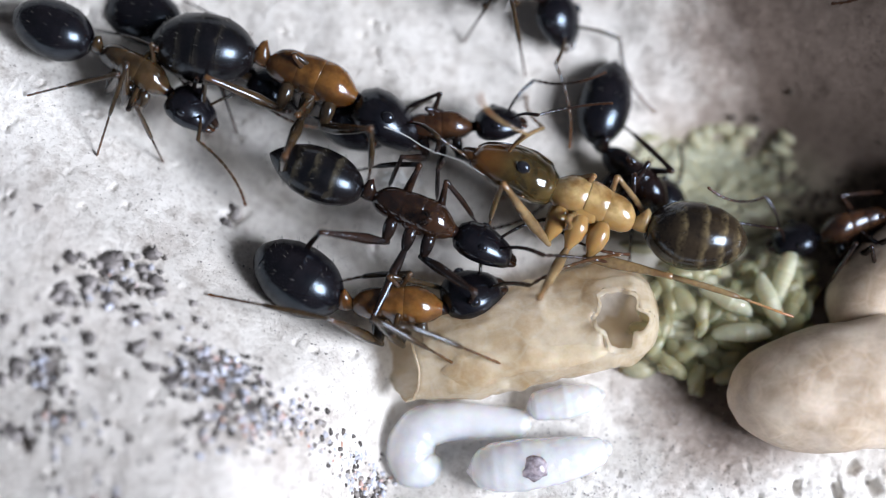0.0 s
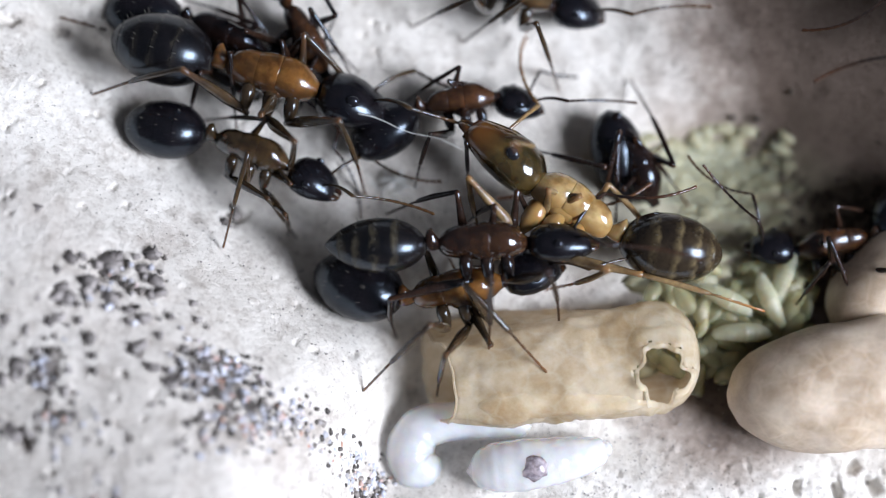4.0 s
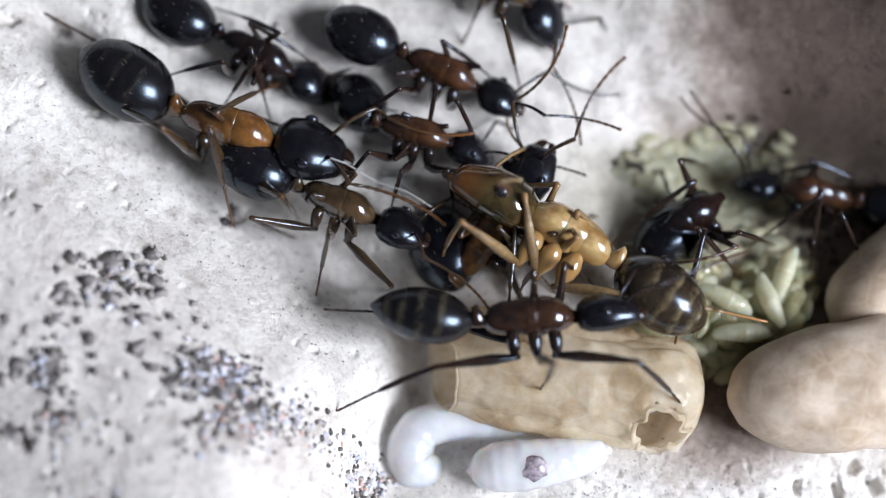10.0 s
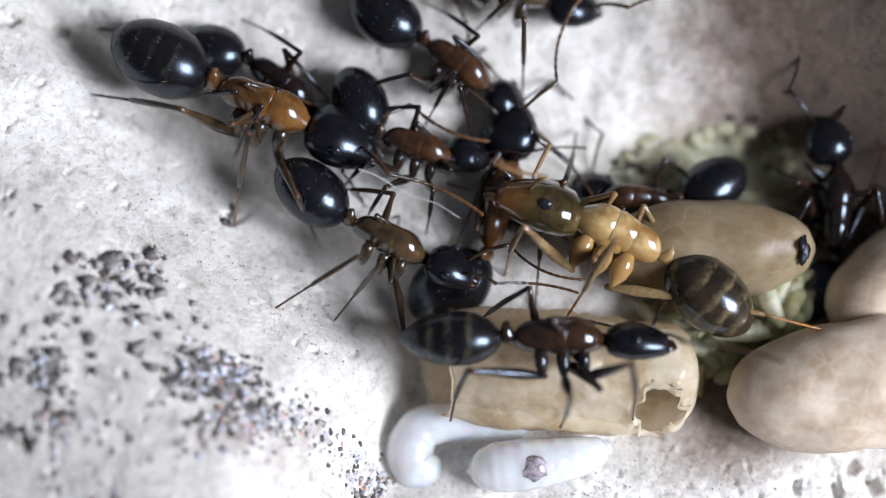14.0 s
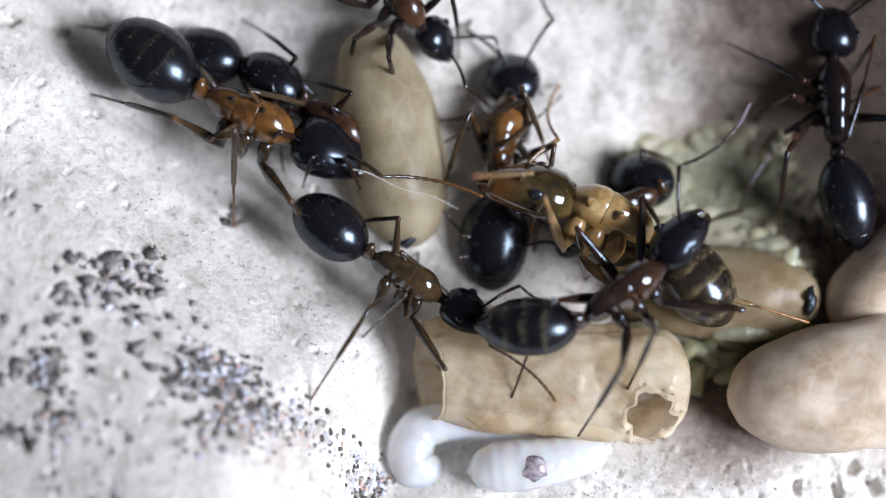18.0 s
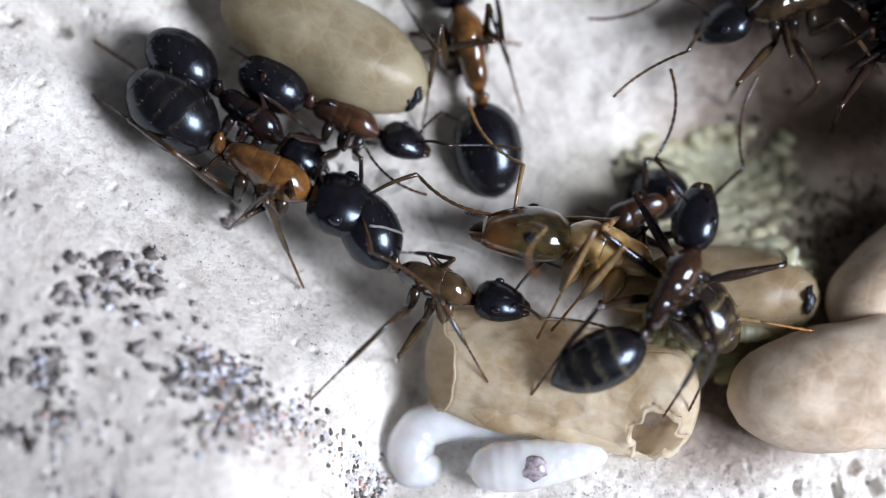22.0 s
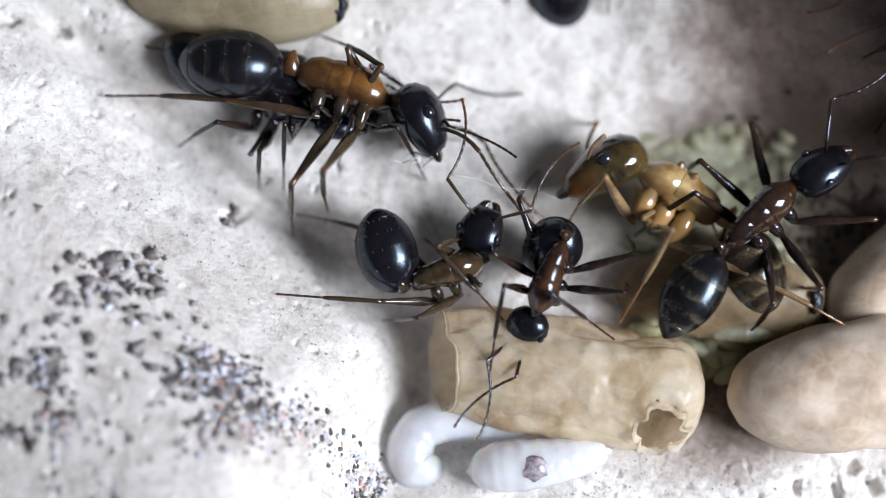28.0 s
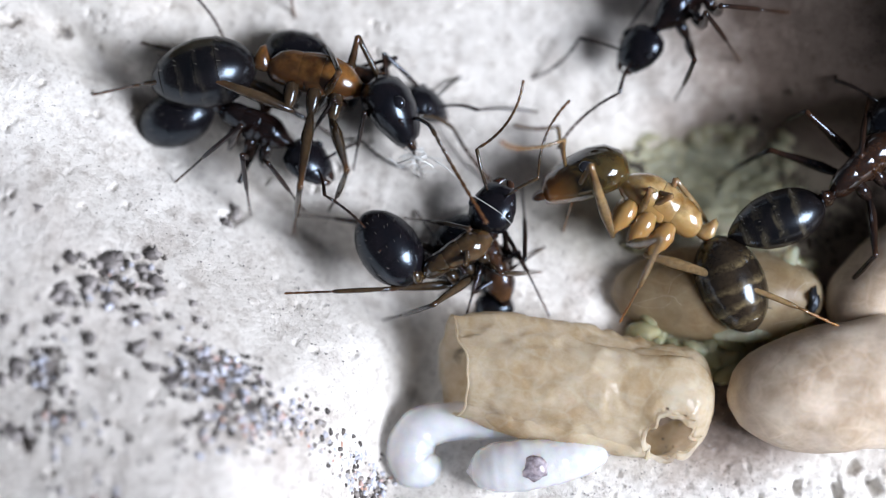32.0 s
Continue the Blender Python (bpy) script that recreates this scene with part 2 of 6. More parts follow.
def plaster():
    m, t, b = shader("cream_plaster", 0.75, 0.3)
    big = ramp(t, speckle(t, 0.16, 4), (0.35, (0.78, 0.745, 0.695)), (0.65, (0.92, 0.90, 0.86)))
    fine = ramp(t, speckle(t, 4.2, 7, 0.78), (0.34, (0.55, 0.52, 0.49)), (0.50, (1, 1, 1)))
    mid = ramp(t, speckle(t, 1.7, 6, 0.75), (0.36, (0.60, 0.57, 0.55)), (0.50, (1, 1, 1)))
    big = mix(t, "MULTIPLY", 0.65, big, mid)
    grit = ramp(t, speckle(t, 9.0, 2), (0.29, (0.20, 0.17, 0.15)), (0.36, (1, 1, 1)))
    col = mix(t, "MULTIPLY", 0.55, mix(t, "MULTIPLY", 0.6, big, fine), grit)
    # soil trodden in round the brood, with the far right's shade mixed into the tone
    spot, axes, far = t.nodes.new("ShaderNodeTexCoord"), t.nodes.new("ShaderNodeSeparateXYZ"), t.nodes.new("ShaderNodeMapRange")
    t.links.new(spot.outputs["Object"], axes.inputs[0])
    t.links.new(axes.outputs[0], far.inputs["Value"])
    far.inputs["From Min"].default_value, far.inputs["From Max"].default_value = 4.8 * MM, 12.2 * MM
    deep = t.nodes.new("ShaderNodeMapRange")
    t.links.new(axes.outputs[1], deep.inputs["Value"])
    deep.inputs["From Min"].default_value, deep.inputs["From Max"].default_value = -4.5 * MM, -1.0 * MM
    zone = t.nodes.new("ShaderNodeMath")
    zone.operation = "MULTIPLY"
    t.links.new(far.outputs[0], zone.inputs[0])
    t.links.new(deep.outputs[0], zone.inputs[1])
    # the slab's porous grey top, toned down too for catching less lamp than its face
    along, fall, edge = t.nodes.new("ShaderNodeMath"), t.nodes.new("ShaderNodeMath"), t.nodes.new("ShaderNodeMapRange")
    along.operation, along.inputs[1].default_value, along.inputs[2].default_value = "MULTIPLY_ADD", -0.664, -3.13 * MM
    fall.operation, fall.inputs[1].default_value = "MULTIPLY_ADD", -0.747
    t.links.new(axes.outputs[0], along.inputs[0])
    t.links.new(axes.outputs[1], fall.inputs[0])
    t.links.new(along.outputs[0], fall.inputs[2])
    t.links.new(fall.outputs[0], edge.inputs["Value"])
    edge.inputs["From Min"].default_value, edge.inputs["From Max"].default_value = 2.3 * MM, 4.0 * MM
    ragged = t.nodes.new("ShaderNodeMath")
    ragged.operation, ragged.inputs[1].default_value = "MULTIPLY_ADD", 0.9
    t.links.new(edge.outputs[0], ragged.inputs[0])
    t.links.new(speckle(t, 0.5, 6, 0.7), ragged.inputs[2])
    col = mix(t, "MULTIPLY", 1.0, col, ramp(t, ragged.outputs[0], (0.45, (1, 1, 1)), (1.0, (0.90, 0.885, 0.88))))
    # and soil round the eggs
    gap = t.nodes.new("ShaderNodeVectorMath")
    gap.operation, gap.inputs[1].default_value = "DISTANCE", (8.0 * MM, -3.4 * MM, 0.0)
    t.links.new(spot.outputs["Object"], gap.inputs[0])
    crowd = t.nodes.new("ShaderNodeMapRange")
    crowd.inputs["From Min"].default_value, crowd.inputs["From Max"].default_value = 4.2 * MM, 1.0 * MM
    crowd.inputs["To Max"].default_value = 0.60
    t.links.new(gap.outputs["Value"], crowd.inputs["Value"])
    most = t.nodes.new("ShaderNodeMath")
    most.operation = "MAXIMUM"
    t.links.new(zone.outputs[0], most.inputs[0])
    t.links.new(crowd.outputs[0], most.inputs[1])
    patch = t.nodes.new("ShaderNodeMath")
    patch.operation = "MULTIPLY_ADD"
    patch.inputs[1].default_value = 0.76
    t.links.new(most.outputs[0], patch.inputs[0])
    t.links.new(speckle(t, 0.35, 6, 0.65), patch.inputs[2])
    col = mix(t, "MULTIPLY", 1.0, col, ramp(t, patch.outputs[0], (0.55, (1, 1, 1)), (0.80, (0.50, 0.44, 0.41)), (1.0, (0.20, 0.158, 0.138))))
    # greenish film under the brood heap
    heap = t.nodes.new("ShaderNodeVectorMath")
    heap.operation = "DISTANCE"
    flat = t.nodes.new("ShaderNodeVectorMath")
    flat.operation, flat.inputs[1].default_value = "MULTIPLY", (0.46, 1.0, 0.0)
    heap.inputs[1].default_value = (3.3 * MM, 1.2 * MM, 0.0)
    t.links.new(spot.outputs["Object"], flat.inputs[0])
    t.links.new(flat.outputs[0], heap.inputs[0])
    film = t.nodes.new("ShaderNodeMapRange")
    film.inputs["From Min"].default_value, film.inputs["From Max"].default_value = 2.6 * MM, 0.7 * MM
    film.inputs["To Max"].default_value = 0.85
    t.links.new(heap.outputs["Value"], film.inputs["Value"])
    col = mix(t, "MIX", film.outputs[0], col, ramp(t, speckle(t, 0.9, 4), (0.35, (0.27, 0.25, 0.165)), (0.65, (0.47, 0.445, 0.32))))
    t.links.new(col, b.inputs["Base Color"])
    relief(t, b, speckle(t, 7.0, 8, 0.75), 0.08, 0.85)
    return m


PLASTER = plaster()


def grain_skin(name, stops, rough=0.5):
    """Loose grains, each of its own tone."""
    m, t, b = shader(name, rough, 0.5)
    g = t.nodes.new("ShaderNodeNewGeometry")
    t.links.new(ramp(t, g.outputs["Random Per Island"], *stops), b.inputs["Base Color"])
    return m


GRIT = grain_skin("mixed_sand", ((0.0, (0.05, 0.045, 0.042)), (0.34, (0.13, 0.115, 0.105)), (0.50, (0.36, 0.33, 0.31)), (0.72, (0.50, 0.53, 0.64)), (0.88, (0.85, 0.87, 0.95)), (0.97, (0.50, 0.30, 0.23))))
CRUMB = grain_skin("dark_crumb", ((0.0, (0.12, 0.108, 0.105)), (1.0, (0.42, 0.39, 0.38))))
SOIL = grain_skin("brown_soil", ((0.0, (0.035, 0.027, 0.021)), (1.0, (0.10, 0.078, 0.060))), 0.9)


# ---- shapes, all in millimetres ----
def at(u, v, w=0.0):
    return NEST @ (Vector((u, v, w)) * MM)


def part(name, bm, material, parent=None, label="", smooth_it=True):
    """Link a bmesh, in mm, as one mesh object, under a thing or a part of it."""
    me = bpy.data.meshes.new(name)
    bmesh.ops.scale(bm, vec=(MM, MM, MM), verts=bm.verts)
    bm.to_mesh(me)
    bm.free()
    me.materials.append(material)
    me.polygons.foreach_set("use_smooth", [smooth_it] * len(me.polygons))
    ob = new(name, me)
    ob.parent = parent
    return tagged(ob, label)


def again(ob, parent, m=None):
    """Another part on the same mesh."""
    o = ob.copy()
    scene.collection.objects.link(o)
    o.parent = parent
    if m is not None:
        o.matrix_basis = m
    return o


def tube(bm, pts, radii, sides=8, flat=1.0):
    """A round limb along pts; its two ends are closed with a point."""
    pts = [Vector(p) for p in pts]
    rings, up = [], Vector((0, 0, 1))
    for i, (p, r) in enumerate(zip(pts, radii)):
        ahead = (pts[min(i + 1, len(pts) - 1)] - pts[max(i - 1, 0)]).normalized()
        side = ahead.cross(up)
        side = side.normalized() if side.length > 0.05 else Vector((0, 1, 0))
        top = side.cross(ahead).normalized()
        rings.append([bm.verts.new(p + side * (r * math.cos(a)) + top * (r * flat * math.sin(a))) for a in (2 * math.pi * k / sides for k in range(sides))])
    for a, b in zip(rings, rings[1:]):
        for k in range(sides):
            bm.faces.new((a[k], a[(k + 1) % sides], b[(k + 1) % sides], b[k]))
    for ring, p, q, sign in ((rings[0], pts[0], pts[1], -1), (rings[-1], pts[-1], pts[-2], 1)):
        tip = bm.verts.new(p + (p - q).normalized() * radii[0 if sign < 0 else -1] * 0.6)
        for k in range(sides):
            bm.faces.new((ring[k], ring[(k + 1) % sides], tip))
    bmesh.ops.recalc_face_normals(bm, faces=bm.faces)
    return bm


def turned(profile, sides=24, wobble=0.0, seed=0, closed=True):
    """A body along x: rows of (x, half width, height above, depth below, rise)."""
    bm = bmesh.new()
    rings = []
    for x, ry, top, low, rise in profile:
        ring = []
        for k in range(sides):
            a = 2 * math.pi * k / sides
            y, z = ry * math.cos(a), (top if math.sin(a) > 0 else low) * math.sin(a) + rise
            if wobble:
                f = 1 + wobble * noise.noise(Vector((x * 0.8 + seed * 7.1, y * 0.8, z * 0.8)))
                y, z = y * f, z * f
            ring.append(bm.verts.new((x, y, z)))
        rings.append(ring)
    for a, b in zip(rings, rings[1:]):
        for k in range(sides):
            bm.faces.new((a[k], a[(k + 1) % sides], b[(k + 1) % sides], b[k]))
    if closed:
        bm.faces.new(rings[0])
        bm.faces.new(rings[-1])
    bmesh.ops.recalc_face_normals(bm, faces=bm.faces)
    return bm


def egg_profile(length, ry, rz, n=14, fat=0.0, power=0.5):
    """Rows of an oval; fat shifts its widest place along x."""
    rows = []
    for i in range(n + 1):
        s = -0.995 + 1.99 * i / n
        s = math.copysign(abs(s) ** 0.85, s)
        r = max(1e-3, 1 - s * s) ** power * (1 + fat * s)
        rows.append((s * length / 2, ry * r, rz * r, rz * r, 0))
    return rows


def ball(bm, centre, rx, ry, rz, detail=2, rough=0.0, seed=0):
    """A pebble or bead."""
    made = bmesh.ops.create_icosphere(bm, subdivisions=detail, radius=1.0)["verts"]
    for x in made:
        f = 1 + rough * noise.noise(x.co * 1.7 + Vector((seed * 3.7, seed * 1.3, 0)))
        x.co = Vector((x.co.x * rx * f, x.co.y * ry * f, x.co.z * rz * f)) + Vector(centre)
    return bm


def smooth(a, b, x):
    k = np.clip((x - a) / (b - a), 0, 1)
    return k * k * (3 - 2 * k)


def bank(u, v):
    """How far a place lies within the slab, in mm; negative on the chamber's floor."""
    d1 = -0.664 * (u + 11.58) - 0.747 * (v - 6.1)
    d2 = -0.982 * (u + 1.5) + 0.187 * (v + 2.86)
    return -np.log(np.exp(-2.5 * d1) + np.exp(-2.5 * d2)) / 2.5


def deck(u, v):
    """Height in mm above the nest's plane on which the workers' bodies ride: chamber floor, the raised slab along it,
    the far wall and an unseen rise on the right, added to block the lamp.
    """
    d = bank(u, v)
    slab = (3.3 - 0.05 * np.clip(v, -6, 8)) * smooth(-0.9, 3.6, d) + 0.5 * smooth(2.5, 6.0, d) - 0.10 * np.clip(d - 4.5, 0, 9)
    floor = -0.17 * np.clip(v, -25, 25) - 0.06 * np.clip(u, -3, 12)
    wall = 0.27 * np.clip(u - 4.0 + np.sin(v * 0.9) * 0.4, 0, 16) ** 1.25 / 1.6 * smooth(0.8, 4.5, v)
    # added rise out of view on the right, to throw shade over the floor
    wall = wall + 4.5 * smooth(13.4, 16.5, u) * smooth(-3.2, -1.0, v) * (1 - 0.4 * smooth(1.0, 4.0, v))
    shelf = 0.5 * smooth(-5.2, -6.6, v) * smooth(1.5, 4.0, u)
    pocket = -0.5 * np.exp(-((u - 0.6) / 3.0) ** 2 - ((v + 5.0) / 1.6) ** 2)
    pocket = pocket - 2.3 * np.exp(-((u - 9.2) / 3.6) ** 2 - ((v - 2.8) / 1.8) ** 2)
    floor = floor + 0.9 * smooth(-6.5, -9.5, u) * smooth(2.0, 5.0, v)
    return floor + slab + wall + shelf + pocket


def bed(u, v):
    """Height of the plaster itself: the same, with the groove worn along the slab's foot, deep beside the husk and shallow above."""
    b = bank(u, v)
    deep = 1.35 * np.exp(-((b + 1.0) / 0.85) ** 2) * smooth(-7.5, -4.8, v) * smooth(2.5, -1.5, v)
    shallow = 0.75 * np.exp(-((b + 0.6) / 0.55) ** 2) * smooth(-0.5, 1.5, v) * smooth(7.5, 5.5, v)
    return deck(u, v) - deep - shallow


def footing(u, v):
    """Height on which a foot stands in mm: the bed, the husk or the big cocoon."""
    husk_top = 1.95 * max(0.0, 1 - abs((u - 3.5) / 3.75) ** 3 - abs((v + 3.95) / 2.1) ** 3) ** 0.33
    cocoon_top = 3.15 * np.sqrt(max(0.0, 1 - ((u - 11.3) / 3.5) ** 2 - ((v + 3.75) / 1.85) ** 2))
    return float(bed(u, v)) + max(husk_top, cocoon_top)


# ---- the plaster bed ----
def lattice(shape, cells, seed):
    """Smooth random field over a grid."""
    r = np.random.RandomState(seed)
    g = r.rand(cells[0] + 2, cells[1] + 2) - 0.5
    x = np.linspace(0, cells[0] - 1e-6, shape[0])
    y = np.linspace(0, cells[1] - 1e-6, shape[1])
    i, j = x.astype(int), y.astype(int)
    fx, fy = x - i, y - j
    fx, fy = (fx * fx * (3 - 2 * fx))[:, None], (fy * fy * (3 - 2 * fy))[None, :]
    a, b = g[np.ix_(i, j)], g[np.ix_(i + 1, j)]
    c, d = g[np.ix_(i, j + 1)], g[np.ix_(i + 1, j + 1)]
    return (a * (1 - fx) + b * fx) * (1 - fy) + (c * (1 - fx) + d * fx) * fy


PORES = [(-11.8, -2.7, 0.30), (-8.75, -0.5, 0.28), (-10.75, -4.8, 0.26), (-10.2, -3.3, 0.30), (-5.95, 0.85, 0.22), (-9.2, -0.9, 0.16),
         (-9.9, -1.3, 0.15), (-7.9, -2.6, 0.14), (-7.0, -3.4, 0.13), (-11.7, -0.1, 0.13), (-12.2, 6.4, 0.2), (-10.9, 6.2, 0.2),
         (11.4, -6.1, 0.18), (11.9, -6.6, 0.22), (10.9, -6.7, 0.2), (9.8, -6.6, 0.16), (-0.9, -4.15, 0.12), (-2.3, -5.3, 0.06)]


def build_bed():
    inner_u, inner_v = np.arange(-15.0, 15.01, 0.065), np.arange(-9.5, 10.51, 0.065)
    far = np.array([1.5, 4, 9, 18, 35, 60, 100.0])
    us = np.concatenate([-15.0 - far[::-1], inner_u, 15.0 + far])
    vs = np.concatenate([-9.5 - far[::-1], inner_v, 10.5 + far])
    u, v = np.meshgrid(us, vs, indexing="ij")
    w = bed(u, v)
    k = len(far)
    fine = np.zeros_like(w)
    shape = (len(inner_u), len(inner_v))
    rough = 0.40 * lattice(shape, (9, 6), 1) + 0.13 * lattice(shape, (30, 20), 2) + 0.045 * lattice(shape, (90, 60), 3) + 0.028 * lattice(shape, (230, 150), 4)
    fine[k:-k, k:-k] = rough
    r = random.Random(5)
    pits = list(PORES)
    for _ in range(110):
        pits.append((r.uniform(-13, -1.5), r.uniform(-8, 7), r.uniform(0.04, 0.10)))
    for _ in range(120):
        pits.append((r.uniform(1, 13), r.uniform(-8, -5.4), r.uniform(0.03, 0.08)))
    for pu, pv, pr in pits:
        i0, i1 = np.searchsorted(us, [pu - 3 * pr, pu + 3 * pr])
        j0, j1 = np.searchsorted(vs, [pv - 3 * pr, pv + 3 * pr])
        a, b = u[i0:i1, j0:j1] - pu, v[i0:i1, j0:j1] - pv
        angle = np.arctan2(b, a)
        edge = pr * (1 + 0.25 * np.sin(2 * angle + pu * 5) + 0.15 * np.sin(5 * angle + pv * 9))
        fine[i0:i1, j0:j1] -= 1.9 * pr * np.exp(-(np.hypot(a, b) / edge) ** 4)
    w = w + fine
    me = bpy.data.meshes.new("ground")
    n, m = u.shape
    me.vertices.add(n * m)
    me.vertices.foreach_set("co", (np.stack([u, v, w], -1) * MM).ravel())
    idx = np.arange(n * m).reshape(n, m)
    quads = np.stack([idx[:-1, :-1], idx[1:, :-1], idx[1:, 1:], idx[:-1, 1:]], -1).reshape(-1, 4)
    me.loops.add(quads.size)
    me.loops.foreach_set("vertex_index", quads.ravel())
    me.polygons.add(len(quads))
    me.polygons.foreach_set("loop_start", np.arange(len(quads)) * 4)
    me.polygons.foreach_set("use_smooth", [True] * len(quads))
    me.update(calc_edges=True)
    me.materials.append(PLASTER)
    ob = new("ground", me)
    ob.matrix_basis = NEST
    tagged(ob, "cream porous plaster nest floor rising into a pitted slab", "ground", kind="structure")


build_bed()


def scatter(name, label, material, spots, count, size, seed, sink=0.3):
    """Loose grains strewn round some places (u, v, spread)."""
    r = random.Random(seed)
    bm = bmesh.new()
    for i in range(count):
        pu, pv, spread = spots[i % len(spots)]
        a, b = pu + r.gauss(0, spread), pv + r.gauss(0, spread)
        s = size * r.uniform(0.5, 1.5)
        ball(bm, (a, b, float(bed(a, b)) + s * sink), s * r.uniform(0.7, 1.3), s * r.uniform(0.7, 1.3), s * 0.8, 2 if size > 0.1 else 1, 0.9, i)
    ob = part(name, bm, material, None, label, size > 0.03)
    ob.matrix_basis = NEST
    return tagged(ob, category="sand", kind="stuff")


scatter("sand_grains", "mixed grey, bluish and rust sand grains set in the slab", GRIT,
        [(-6.2 + 0.70 * i, -3.1 - 0.58 * i + 0.25 * (i % 2), 0.36) for i in range(7)] * 3 + [(-8.6, -6.3, 0.3), (-6.0, -4.7, 0.45), (-9.9, -4.3, 0.2), (-8.3, -1.1, 0.4), (-10.1, -3.0, 0.25), (-5.2, -5.2, 0.5), (-9.0, -5.0, 0.6)], 1050, 0.068, 11, 0.1)
scatter("sand_grains", "dark brown grit strewn over the pale plaster slab", CRUMB,
        [(-9.4, -1.0, 0.8), (-8.3, -0.5, 0.5), (-8.7, -1.6, 0.7), (-10.2, -4.8, 1.2), (-11.2, -2.0, 0.9), (-10.6, -2.9, 0.5), (-6.6, -3.6, 0.4), (-9.6, -4.1, 0.3), (-8.3, -6.0, 0.7), (-11.0, -0.5, 0.8), (-11.8, -4.4, 0.6), (-6.3, -4.0, 0.5), (-7.5, -1.6, 0.5), (-9.3, -6.4, 0.7), (-12.0, -6.0, 0.8), (-7.2, -5.6, 0.6)], 150, 0.11, 12, -0.45)
scatter("sand_grains", "dark rounded grains sunk in pores of the slab", CRUMB, [(a, b, 0.12) for a, b, c in PORES[:10] if c > 0.125], 36, 0.17, 14, -0.7)
scatter("soil_crumbs", "tiny dark specks of soil on the chamber floor", CRUMB,
        [(-2.0, -2.5, 0.6), (-1.0, -3.6, 0.5), (6.5, -5.2, 1.2), (-4.5, 1.5, 1.6), (3.0, -6.0, 2.0), (-9.0, 5.0, 1.5), (-10.9, 6.2, 0.3), (-6.0, 2.2, 1.3), (8.0, -6.3, 2.2), (-3.5, -1.0, 1.0), (3.0, -6.4, 1.6)], 1300, 0.022, 13)


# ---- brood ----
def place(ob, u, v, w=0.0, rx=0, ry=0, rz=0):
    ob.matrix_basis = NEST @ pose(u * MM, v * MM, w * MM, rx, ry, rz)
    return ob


def grub(name, label, pts, radii, ripple=0.05, n=96, skin=LARVA):
    """A legless larva: a curved, ringed body."""
    pts = [Vector(p) for p in pts]
    path, rad = [], []
    for i in range(n + 1):
        s = i / n * (len(pts) - 1)
        j = min(int(s), len(pts) - 2)
        f = s - j
        p0, p1, p2, p3 = pts[max(j - 1, 0)], pts[j], pts[j + 1], pts[min(j + 2, len(pts) - 1)]
        path.append(0.5 * (2 * p1 + (p2 - p0) * f + (2 * p0 - 5 * p1 + 4 * p2 - p3) * f * f + (3 * p1 - p0 - 3 * p2 + p3) * f ** 3))
        rad.append((radii[j] * (1 - f) + radii[j + 1] * f) * (1 - ripple + 0.45 * ripple * math.sin(math.pi * i / n * 11) ** 2))
    ob = tagged(part(name, tube(bmesh.new(), path, rad, 18), skin, None, label), category="larva", group="larvae on the floor")
    part("head", ball(bmesh.new(), path[-1] + (path[-1] - path[-2]) * 0.6, radii[-1] * 0.75, radii[-1] * 0.75, radii[-1] * 0.7, 2), skin, ob, "tiny smooth head")
    return ob


def build_larvae():
    # the curled one
    w = float(bed(-0.2, -5.4))
    g = grub("larva", "glossy milky white ant larva curled on the plaster",
             [(2.35, 0.42, -0.02), (2.15, 0.43, 0), (1.2, 0.47, 0), (0.2, 0.5, 0.05), (-0.6, 0.3, 0.05), (-0.95, -0.25, 0.05), (-0.82, -0.75, 0.05), (-0.3, -0.98, 0)], [0.2, 0.42, 0.52, 0.58, 0.66, 0.72, 0.72, 0.5], 0.06)
    place(g, 0.05, -5.32, w + 0.5)
    # the straight one beside it
    u, v = 2.4, -5.95
    g = grub("larva", "plump translucent white larva with a grey gut spot",
             [(-1.62, -0.05, 0), (-1.42, -0.04, 0.02), (-0.95, 0.0, 0.07), (-0.2, 0.02, 0.1), (0.7, 0.07, 0.04), (1.45, 0.15, -0.04), (2.05, 0.28, -0.12)], [0.26, 0.54, 0.72, 0.76, 0.69, 0.58, 0.34], 0.05)
    place(g, u, v, float(bed(u, v)) + 0.55, rz=4)
    bm = ball(bmesh.new(), (0.05, 0.0, 0.71), 0.40, 0.34, 0.17, 3, 0.2, 5)
    part("gut_spot", bm, GUT, g, "grey gut showing through the skin")
    g = grub("larva", "milky white larva half hidden under the empty case", [(-1.0, 0, 0), (-0.8, 0, 0), (0, 0.04, 0.04), (0.7, 0.1, 0), (1.0, 0.14, -0.05)], [0.2, 0.42, 0.52, 0.42, 0.2], 0.05)
    place(g, 3.4, -4.3, float(bed(3.4, -4.3)) + 0.4, rz=6)
    for u, v, turn in ((9.6, -0.75, 72), (8.3, -2.35, 3), (7.9, -1.4, -25), (9.2, -1.5, 115)):
        g = grub("larva", "small ribbed pale larva among the eggs", [(-0.75, 0, 0), (-0.35, 0.04, 0.03), (0.1, 0.02, 0.04), (0.5, 0, 0), (0.8, -0.08, -0.05)], [0.14, 0.26, 0.31, 0.27, 0.13], 0.07, 60, EGG_PALE)
        place(g, u, v, float(bed(u, v)) + 0.75, rz=turn)


build_larvae()


